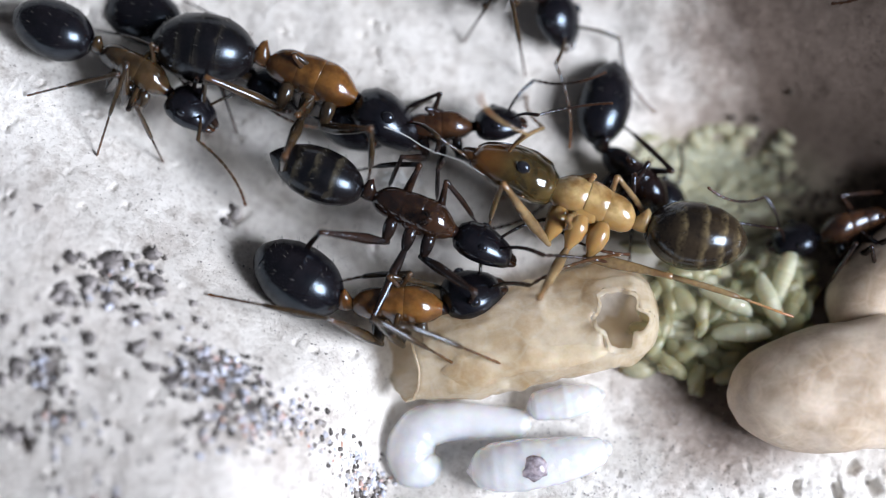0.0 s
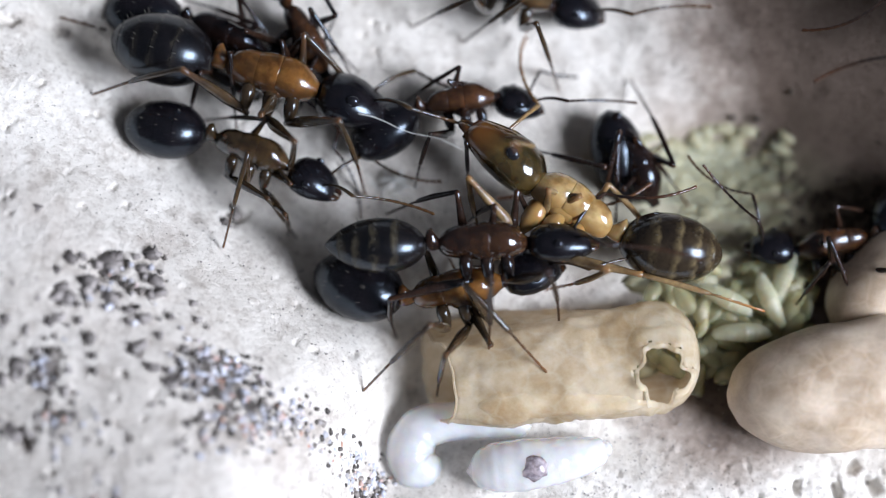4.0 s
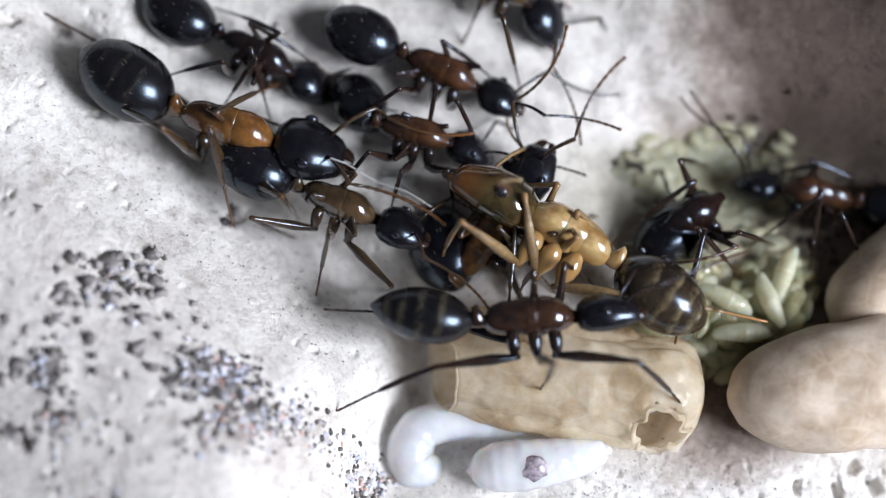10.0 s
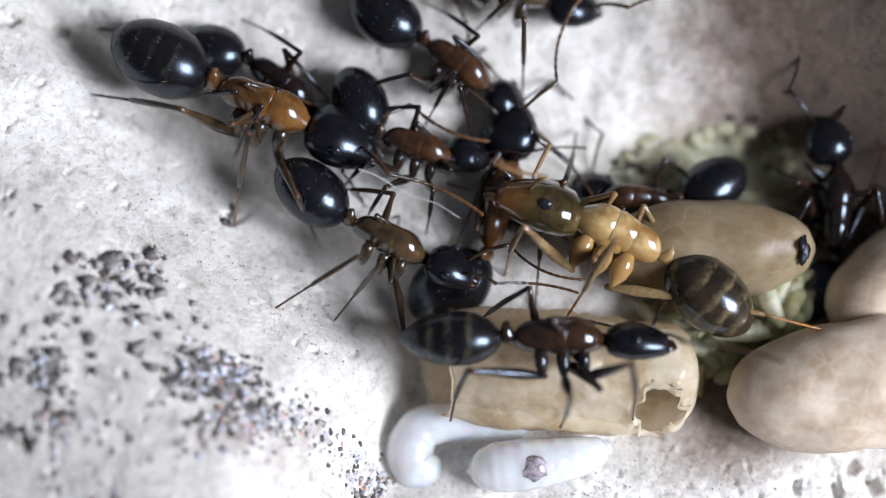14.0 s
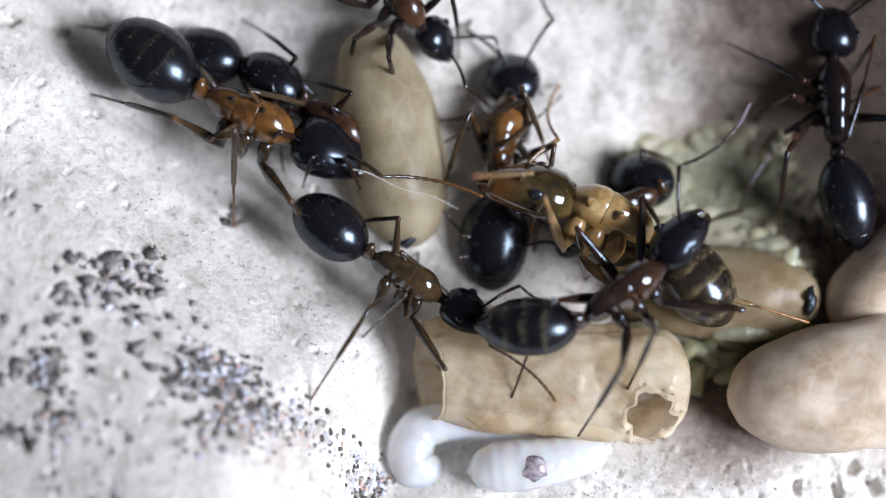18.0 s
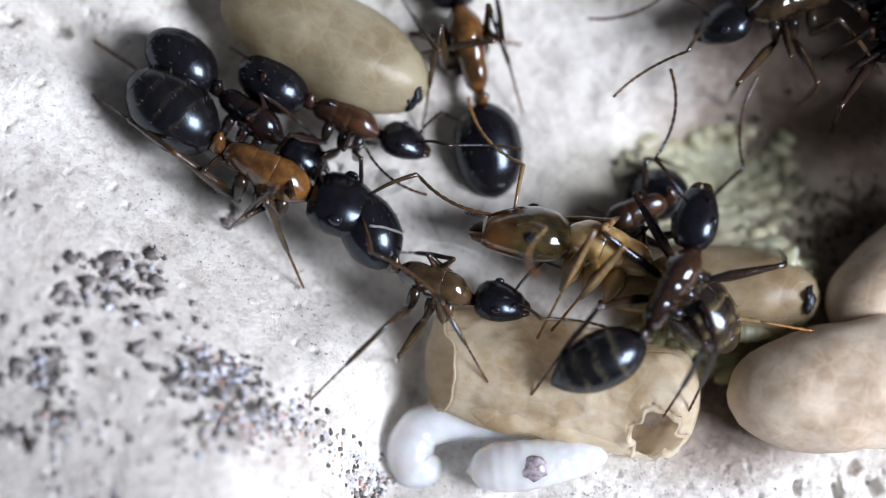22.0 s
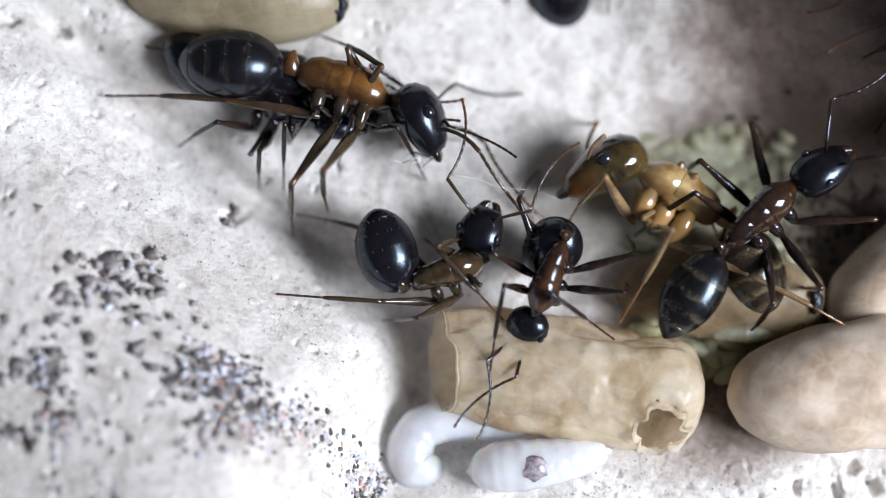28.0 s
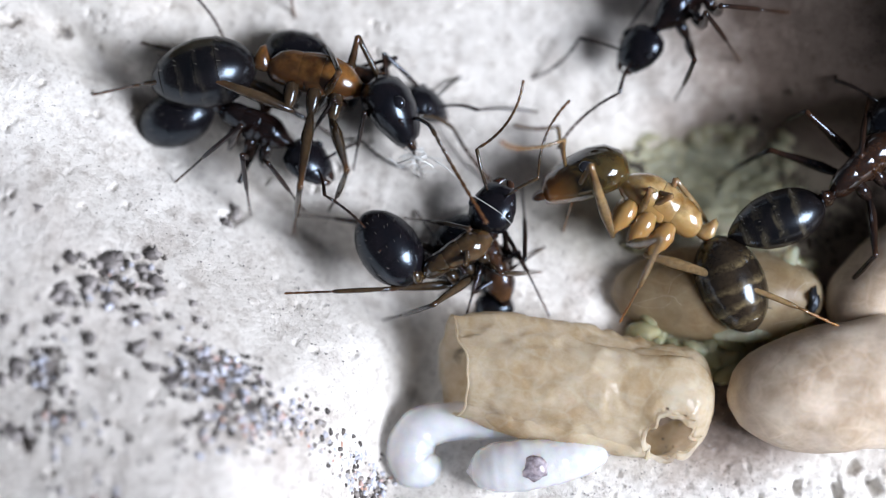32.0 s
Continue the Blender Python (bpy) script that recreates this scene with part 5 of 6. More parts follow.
    lively("climber", [
        (0, 0.63, -1.3, -1.22, -1.53, -4.2, -0.63, 1.4, 50, 0, 0),
        (1, 1.25, -1.48, -0.68, -1.45, -3.83, -0.63, 1.4, 50, 0, 0),
        (2, 1.69, -1.38, -0.45, -1.37, -3.44, -0.86, 1.4, 50, 0, 0),
        (3, 2.03, -0.71, 0.02, -1.14, -2.67, -1.44, 1.4, 50, 0, 0),
        (3.5, 2, -0.76, 0.09, -1.14, -2.22, -1.4, 1.4, 50, 0, 0),
        (5.5, 3.17, -0.22, 1.66, -0.61, 0.09, -0.92, 0.9, 50, 0, 0),
        (7, 2.93, 0.09, 1.35, -0.38, -0.06, -0.77, 0.9, 50, 0, 0),
        (9, 3.17, 0.33, 1.35, -0.17, 0.02, -0.77, 0.9, 50, 0, 0),
        (10, 2.45, 2.19, 1.27, 0.33, 0.25, -0.77, 0.9, 50, 0, 0),
        (11, 1.72, 3.12, 1.6, 1.52, 0.49, -0.61, 0.9, 50, 0, 0),
        (12, 2.09, 3.12, 2.31, 1.68, 0.8, -0.53, 0.9, 50, 0, 0),
        (13, 1.89, 2.72, 1.59, 0.96, 0.56, -0.92, 0.9, 50, 0, 0),
        (14, 1.93, 3.04, 1.6, 1.28, 0.8, -0.61, 0.9, 50, 0, 0),
        (14.5, 1.93, 3.04, 1.6, 1.28, 0.8, -0.61, 0.9, 50, 0, 0),
        (16.5, 1.53, 3.12, 1.39, 1.68, 0.33, -0.92, 0.9, 50, 0, 0),
        (17, 1.72, 3.93, 1.36, 2.24, 1.22, -0.3, 0.9, 50, 0, 0),
        (18, 1.94, 4.58, 1.69, 3.12, 1.43, 0.17, 0.9, 50, 0, 0),
        (19, 2.59, 5.94, 2.13, 4.17, 1.92, 1.92, 0.9, 50, 0, 0),
        (20, 2.96, 6.11, 2.26, 4.3, 1.92, 1.84, 0.9, 50, 0, 0),
        (21, 0.02, 6.2, 0.97, 4.33, 1.76, 1.84, 0.9, 50, 0, 0),
        (22, 0.26, 7.44, 0.74, 5.71, 1.33, 2.59, 0.9, 50, 0, 0),
        (23, -0.71, 7.74, -0.14, 6.1, 0.7, 3.43, 1, 50, 0, 0),
        (24, -3.59, 7.7, -2.46, 6.72, -0.99, 5.02, 1.1, 50, 0, 0),
        (25, -5.07, 10.03, -3.76, 9.02, -2.15, 7.71, 1.1, 50, 0, 0),
        (28, -5.91, 11.37, -4.59, 10.36, -2.96, 9.03, 1.1, 50, 0, 0),
        (32, -5.91, 11.37, -4.59, 10.36, -2.96, 9.03, 1.1, 50, 0, 0),
    ], planted=[(5, 0, 2.2, -6.26, -1.21), (3, 0, 2, 0.7, -3.35), (1, 0, 2.4, 1.77, -3.18), (0, 19.6, 20.4, -1.17, 4.81)])
    lively("husk", [
        (0, 0.98, 0.14, -0.75, 0.97, -3.63, 2.14, 2, 60, 0, 0),
        (1, 1.32, -0.14, -0.55, 0.81, -3.21, 1.89, 2, 60, 0, 0),
        (2, 2.66, -0.29, 0.67, 0.32, -2.32, 0.67, 2.2, 60, 0, 0),
        (3, 3.06, -0.21, 1, 0.17, -1.8, 0.32, 2.4, 60, 0, 0),
        (3.5, 2.92, 0.32, 0.88, 0.47, -1.85, 0.44, 2.4, 60, 0, 0),
        (5.5, 4.53, -0.89, 2.22, -1.33, -0.43, -1.77, 2.9, 70, 0, 0),
        (6, 4.38, -1.01, 2.19, -1.29, -0.4, -1.77, 2.9, 70, 0, 0),
        (7, 4.63, -1.26, 2.11, -1.48, -0.58, -1.77, 2.9, 70, 0, 0),
        (8, 4.53, -0.96, 2.14, -1.56, -0.66, -1.7, 2.9, 70, 0, 0),
        (9, 4.53, -0.96, 2.21, -1.56, -0.63, -1.7, 2.9, 70, 0, 0),
        (10, 4.82, -1.61, 2.3, -1.81, -0.39, -1.77, 2.9, 70, 0, 0),
        (11, 4.82, -1.64, 2.41, -1.78, -0.18, -1.95, 2.9, 70, 0, 0),
        (12, 4.67, -1.79, 2.41, -1.93, -0.18, -2.22, 2.9, 70, 0, 0),
        (13, 4.83, -1.26, 2.45, -1.81, -0.1, -2.22, 2.9, 70, 0, 0),
        (14, 5.18, -2.46, 3.08, -2.33, 0.51, -2.37, 2.9, 70, 0, 0),
        (14.5, 5.02, -2.75, 3.23, -2.38, 0.98, -2.44, 2.9, 70, 0, 0),
        (16.5, 6.4, -1.95, 4.41, -2.43, 1.93, -2.52, 3.4, 70, 0, 0),
        (17, 6.51, -0.73, 4.76, -1.62, 2.38, -2.49, 3.4, 35, 0, 0),
        (18, 6.2, 0.17, 4.77, -1.1, 2.63, -2.05, 3.4, 35, 0, 0),
        (19, 7.25, 0.62, 5.46, -0.58, 3.2, -1.88, 3.4, 35, 0, 0),
        (20, 7.88, 0.32, 5.98, -0.81, 3.89, -2.42, 3.4, 35, 0, 0),
        (21, 7.34, 0.39, 6.2, -1.18, 4.22, -2.94, 3.4, 35, 0, 0),
        (22, 6.7, 0.62, 6.05, -1.03, 4.3, -2.89, 3.4, 35, 0, 0),
        (23, 6.92, 0.77, 5.99, -0.73, 4.25, -2.89, 3.4, 35, 0, 0),
        (24, 7.37, 1.16, 6.15, -0.28, 4.4, -2.67, 3.4, 35, 0, 0),
        (25, 7.87, 1.09, 6.16, -0.06, 4.33, -2.43, 3.4, 35, 0, 0),
        (25.5, 7.53, 1.16, 6.16, -0.13, 4.26, -2.53, 3.4, 35, 0, 0),
        (27.5, 9.61, 2.21, 8.06, 1.01, 5.93, -1.18, 3.4, 35, 0, 0),
        (28, 10.25, 2.12, 8.6, 0.94, 6.56, -1.55, 3.4, 35, 0, 0),
        (29, 11.92, 3.41, 10.68, 2.43, 7.97, 0.65, 3.4, 35, 0, 0),
        (30, 12.15, 3.18, 11.23, 2.34, 9.18, 0.94, 3.4, 35, 0, 0),
        (31, 12.14, 3.25, 11.17, 2.18, 9.13, 0.86, 3.4, 35, 0, 0),
        (32, 12.37, 3.31, 11.5, 2.33, 9.45, 0.91, 3.4, 35, 0, 0),
    ], planted=[(1, 5.5, 13.5, 6.78, -4.55), (5, 5.5, 11.5, -2.88, -4.37), (4, 5.5, 13, -3.51, -1.63), (5, 2.5, 3.5, -3.97, -4.57), (1, 2.5, 3.5, 3.89, -3.76), (4, 17.5, 20.2, 1.84, -4.02), (4, 20.5, 26, 2.37, -3.94), (3, 18, 21.2, 4.96, -3.79), (3, 21.5, 26, 6.62, -4.53), (1, 19.5, 21.4, 11.02, -0.76), (1, 21.5, 25.5, 9.61, 0.02)])
    lively("callow", [
        (0, 1.64, 2.33, 4.03, 1.25, 6.83, 0.36, 2.2, 75, -150, 0),
        (1, 1.56, 2.64, 3.96, 1.41, 6.68, 0.45, 2.2, 75, -150, 0),
        (2, 1.95, 2.88, 3.96, 1.41, 6.92, 0.45, 2.2, 75, -150, 0),
        (3, 1.33, 2.64, 3.33, 1.37, 6.49, 0.4, 2.2, 75, -150, 0),
        (3.5, 1.48, 2.72, 3.52, 1.22, 6.5, 0.14, 2.2, 75, -150, 0),
        (5.5, 1.25, 3.11, 3.1, 1.33, 6.24, -0.29, 2.2, 75, -150, 0),
        (6, 0.99, 2.98, 2.94, 1.25, 6.25, -0.22, 2.2, 75, -150, 0),
        (7, 0.63, 2.87, 2.79, 1.37, 6.08, -0.68, 2.2, 75, -150, 0),
        (8, 0.48, 2.09, 2.78, 0.81, 6.06, -1.09, 2.2, 75, -150, 0),
        (9, 0.94, 1.98, 3.32, 0.75, 6.45, -0.98, 2.2, 75, -150, 0),
        (10, 1.01, 1.71, 3.39, 0.45, 6.28, -1.51, 2.2, 75, -150, 0),
        (11, 0.89, 1.4, 3.39, 0.25, 6.55, -1.54, 2.2, 75, -150, 0),
        (12, 1.01, 0.86, 3.65, -0.14, 6.69, -1.85, 2.2, 75, -150, 0),
        (13, 2.06, 1.09, 4.47, 0.2, 7.32, -1.52, 2.2, 70, -150, 0),
        (14, 2.17, 1.32, 4.74, 0.45, 7.37, -1.36, 2.2, 70, -150, 0),
        (14.5, 2.48, 1.48, 4.88, 0.63, 7.45, -1.21, 2.2, 70, -150, 0),
        (16.5, 3.22, 2.06, 5.41, 1.23, 7.77, -0.91, 2.2, 70, -150, 0),
        (17, 2.72, 2.21, 4.92, 1.02, 7.46, -1.14, 2.2, 60, -150, 0),
        (18, 2.33, 1.6, 4.57, 0.97, 7.22, -1.29, 2.2, 60, -150, 0),
        (19, 2.09, 1.06, 4.37, 0.63, 6.98, -1.59, 2.2, 60, -150, 0),
        (20, 2.16, 0.78, 4.43, 0.4, 7.16, -1.82, 2.2, 60, -150, 0),
        (21, 2.31, 0.48, 4.62, 0.02, 7.35, -2.12, 2.2, 60, -150, 0),
        (22, 2.24, 0.4, 4.47, 0.02, 7.35, -2.12, 2.2, 60, -150, 0),
        (23, 2.21, 0.55, 4.52, 0.09, 7.27, -2.05, 2.2, 60, -150, 0),
        (24, 2.24, 0.71, 4.52, 0.25, 7.27, -2.05, 2.2, 60, -150, 0),
        (25, 2.24, 0.86, 4.59, 0.4, 7.31, -1.97, 2.2, 60, -150, 0),
        (25.5, 2.79, 1.25, 4.91, 0.71, 7.31, -1.74, 2.2, 60, -150, 0),
        (27.5, 4.29, 2.01, 6.54, 1.51, 8.62, -1.06, 2.2, 80, -150, 0.8),
        (28, 4.4, 2.3, 6.6, 1.6, 8.78, -1.06, 2.2, 80, -145, 0.8),
        (29, 3.7, 2.4, 6.1, 1.6, 8.46, -1.21, 2.2, 80, -150, 0.8),
        (30, 3.4, 2.5, 6.0, 1.3, 8.38, -1.37, 2.2, 80, -155, 0.8),
        (31, 4.3, 2.45, 6.85, 1.5, 8.61, -1.29, 2.2, 80, -145, 0.8),
        (32, 3.3, 2.15, 6.0, 1.25, 8.22, -1.52, 2.2, 80, -155, 0.8),
    ], planted=[(4, 0, 32, 11.59, -2.44), (5, 16, 26, 10.2, -2.02), (0, 19, 25.5, 2.55, -2.44), (2, 27.5, 32, 4.88, -2.02), (0, 9.8, 13, -0.14, -0.62)])
    lively("dark", [
        (0, 6.33, 1.21, 5.46, 1.94, 4.41, 3.4, 1.2, 45, 0, 0),
        (1, 6.55, 1.87, 5.55, 2.1, 4.25, 3.29, 1.2, 45, 0, 0),
        (2, 6.42, 2.77, 5.36, 2.83, 4.49, 3.34, 1.2, 45, 0, 0),
        (3, 5.73, 2.62, 5.06, 2.87, 4.33, 3.4, 1.2, 45, 0, 0),
        (3.5, 5.68, 2.1, 5.23, 2.74, 4.57, 3.29, 1.2, 45, 0, 0),
        (5.5, 6.26, 0.41, 6.31, 1.46, 5.73, 2.51, 1.2, 45, 0, 0),
        (6, 7.03, 1.55, 6.64, 1.96, 5.73, 2.51, 1.2, 45, 0, 0),
        (7, 6.33, 0.84, 6.01, 1.45, 5.25, 2.09, 1.2, 45, 0, 0),
        (8, 6.65, 0.17, 6.24, 1.13, 5.28, 1.85, 1.2, 45, 0, 0),
        (9, 8.85, 0.33, 8.15, 1.11, 6.68, 1.38, 1.2, 45, 0, 0),
        (10, 7.32, 1.11, 6.78, 0.73, 6.09, 0.17, 1.2, 45, 0, 0),
        (11, 8.08, 0.65, 7.09, 0.65, 6.25, 0.17, 1.2, 45, 0, 0),
        (12, 10.11, 0.9, 8.25, 0.89, 6.38, 0.17, 1.4, 45, 0, 0),
        (13, 10.18, 1.73, 9.89, 0.33, 8.82, -0.93, 1.2, 45, 0, 0),
        (14, 11.09, 2.93, 11.22, 1.14, 10.85, -0.93, 1.2, 45, 0, 0),
        (14.5, 11.33, 3.58, 11.4, 1.96, 10.98, 0.02, 1.2, 45, 0, 0),
        (16.5, 11.17, 5.96, 11.32, 4.11, 11.64, 1.11, 1.2, 45, 0, 0),
        (17, 9.48, 5.19, 10.53, 3.63, 11.29, 0.66, 1.2, 45, 0, 0),
        (18, 10.99, 5.9, 10.95, 4.13, 11.48, 0.82, 1.2, 45, 0, 0),
        (19, 10.62, 6.72, 10.75, 4.95, 11.14, 1.96, 1.2, 45, 0, 0),
        (20, 11.57, 6.68, 11.24, 5.08, 11.39, 1.96, 1.2, 45, 0, 0),
        (21, 11.28, 7.32, 11.58, 5.45, 12.12, 2.42, 1.2, 45, 0, 0),
        (22, 12.15, 7.75, 12.56, 5.86, 13.03, 3.29, 1.2, 45, 0, 0),
        (23, 13.27, 7.68, 13.65, 5.8, 14.01, 3.23, 1.2, 45, 0, 0),
        (32, 14.42, 7.48, 14.69, 5.62, 14.97, 3.11, 1.2, 45, 0, 0),
    ], planted=[(4, 16.5, 18.5, 9.64, 0.26), (0, 17.8, 19.4, 8.13, 5.94), (4, 19, 20.5, 8.88, 1.18)])
    lively("brood", [
        (0, 9.88, 0.25, 11.61, 0.66, 13.34, 1.45, 1.2, 50, 0, 0),
        (1, 9.39, 0.71, 11.2, 1.01, 13.04, 1.61, 1.2, 50, 0, 0),
        (2, 9.71, 0.49, 11.44, 0.58, 13.27, 1.45, 1.2, 50, 0, 0),
        (3, 9.26, 0.41, 11.18, 0.41, 13.05, 1.14, 1.2, 50, 0, 0),
        (3.5, 9.23, 0.17, 11.08, 0.25, 12.89, 1.06, 1.2, 50, 0, 0),
        (5.5, 8.76, -0.14, 10.48, -0.06, 12.57, 0.17, 1.2, 50, 0, 0),
        (6, 8.48, 0.41, 10.25, 0.02, 12.57, 0.17, 1.2, 50, 0, 0),
        (7, 7.99, -0.77, 9.97, -0.46, 12.39, -0.06, 1.2, 50, 0, 0),
        (8, 8.87, -0.22, 10.7, -0.3, 12.79, 0.02, 1.2, 50, 0, 0),
        (9, 9.39, 0.17, 10.95, -0.14, 12.86, 0.02, 1.2, 50, 0, 0),
        (10, 9.35, 1.78, 10.73, 1.56, 12.74, 1.14, 1.2, 50, 0, 0),
        (11, 5.35, 1.45, 7.56, 1.67, 10.41, 1.48, 1.2, 50, 0, 0),
        (12, 4.53, 0.78, 6.01, 1.14, 8.31, 0.82, 1, 50, 0, 0),
        (13, 4.46, 1.13, 5.52, 1.13, 7.42, 0.98, 1, 50, 0, 0),
        (14, 4.39, 1.53, 5.45, 1.37, 7.23, 1.51, 1, 50, 0, 0),
        (16.5, 4.21, 0.65, 5.2, 1.29, 6.66, 1.8, 1, 50, 0, 0),
        (17, 4.21, 0.65, 5.11, 1.13, 6.4, 1.76, 1, 50, 0, 0),
        (18, 4.21, 0.65, 5.11, 1.13, 6.23, 1.76, 1, 50, 0, 0),
        (19, 4.36, 0.49, 5.34, 0.89, 6.5, 1.34, 1, 50, 0, 0),
        (20, 4.36, 0.49, 5.34, 0.89, 6.39, 1.27, 1, 50, 0, 0),
        (21, 4.36, 0.49, 5.34, 0.89, 6.45, 1.3, 1, 50, 0, 0),
        (22, 4.36, 0.49, 5.35, 0.97, 6.55, 1.5, 1, 50, 0, 0),
        (23, 4.36, 0.49, 5.43, 0.97, 6.55, 1.55, 1, 50, 0, 0),
        (24, 4.36, 0.49, 5.51, 1.05, 6.98, 1.55, 1, 50, 0, 0),
        (25, 4.37, 0.65, 5.52, 1.13, 6.91, 1.34, 1, 50, 0, 0),
        (25.5, 4.37, 0.81, 5.53, 1.38, 6.99, 1.67, 1, 50, 0, 0),
        (27.5, 2.63, -0.97, 2.92, -0.21, 3.5, 0.63, 2.3, 25, 0, 0),
        (28, 2.39, -1.95, 2.86, -0.75, 3.31, 0.44, 2.3, 25, 0, 0),
        (29, 3.4, -1.5, 2.85, -0.75, 2.35, 0.25, 2.3, 25, 0, 0),
        (29.5, 1.94, -1.95, 1.69, -0.97, 1.62, 0.02, 2.3, 25, 0, 0),
        (30, 2.13, -2.89, 1.94, -1.43, 1.61, -0.26, 2.3, 25, 0, 0),
        (30.5, 2.51, -2.26, 1.91, -1.2, 1.31, -0.21, 2.3, 25, 0, 0),
        (31, 3.23, -1.69, 2.14, -1.08, 1.34, -0.32, 2.3, 25, 0, 0),
        (31.5, 2.6, -0.6, 1.84, -0.41, 0.9, 0.2, 1.6, 25, 0, 0),
        (32, 1.60, -1.62, 1.46, -0.50, 0.8, 0.5, 0.5, 25, 0, 0),
    ], planted=[(0, 27.5, 28.4, 4.67, -2.47), (1, 27.5, 29.2, 1.24, -3.53), (0, 28.6, 29.3, 5.61, -3.02), (0, 29.6, 31.2, 3.74, -3.76), (1, 29.6, 30.6, 0.58, -4.45), (1, 30.8, 31.4, 1.28, -4.03)])
    lively("carrier", [
        (0, -5.9, 11.03, -6.26, 12.73, -6.96, 15.12, 1.1, 45, 0, 0),
        (2, -5.69, 9.02, -6.05, 10.7, -6.59, 13.07, 1.1, 45, 0, 0),
        (3, -3.89, 6.19, -4.46, 7.54, -5.38, 9.52, 1.1, 45, 0, 0),
        (3.5, -3.88, 5.5, -4.4, 6.63, -5.21, 8.69, 1.1, 45, 0, 0),
        (5.5, 0.25, 3.82, -0.86, 4.38, -2.21, 5.34, 1.1, 45, 0, 0),
        (6, 0.33, 3.9, -0.7, 4.38, -2.05, 5.42, 1.1, 45, 0, 0),
        (7, 2.48, 4.08, 1.05, 4.63, -1.81, 5.5, 1.1, 45, 0, 0),
        (8, 1.34, 4.39, 0.1, 4.95, -2.21, 5.66, 1.1, 45, 0, 0),
        (9, 1.77, 4.07, 0.3, 4.92, -1.78, 5.59, 1.1, 45, 0, 0),
        (10, 1.53, 4.28, -0.03, 5.03, -2.21, 5.99, 1.1, 45, 0, 0),
        (11, 0.65, 4.44, -0.46, 5.35, -2.53, 6.31, 1.1, 45, 0, 0),
        (12, 0.41, 3.98, -0.38, 4.78, -2.29, 6.04, 1.1, 45, 0, 0),
        (13, -0.17, 3.9, -0.54, 5.03, -1.58, 6.32, 1.1, 45, 0, 0),
        (14, 1.61, 4.31, 0.45, 5.19, -1.5, 6.48, 1.1, 45, 0, 0),
        (14.5, 1.69, 4.47, 0.49, 5.36, -1.5, 6.65, 1.1, 45, 0, 0),
        (16.5, 0.06, 5.41, -1.24, 6.36, -2.89, 7.71, 2, 45, 0, 0),
        (17, -0.22, 5.3, -1.08, 6.52, -2.11, 8.53, 2, 45, 0, 0),
        (18, -0.42, 6.04, -1.24, 7, -2.59, 8.85, 2, 45, 0, 0),
        (19, -1.4, 6.68, -1.51, 8.13, -1.65, 10.67, 2, 45, 0, 0),
        (20, -2.61, 6.75, -2.89, 8.2, -3.24, 10.65, 2, 45, 0, 0),
        (21, -4.55, 8.03, -4.9, 9.52, -5.27, 12.05, 1.1, 45, 0, 0),
        (22, -5.7, 9.19, -6.21, 10.7, -6.76, 13.24, 1.1, 45, 0, 0),
        (32, -7.73, 9.12, -8.37, 10.55, -9.04, 13, 1.1, 45, 0, 0),
    ])
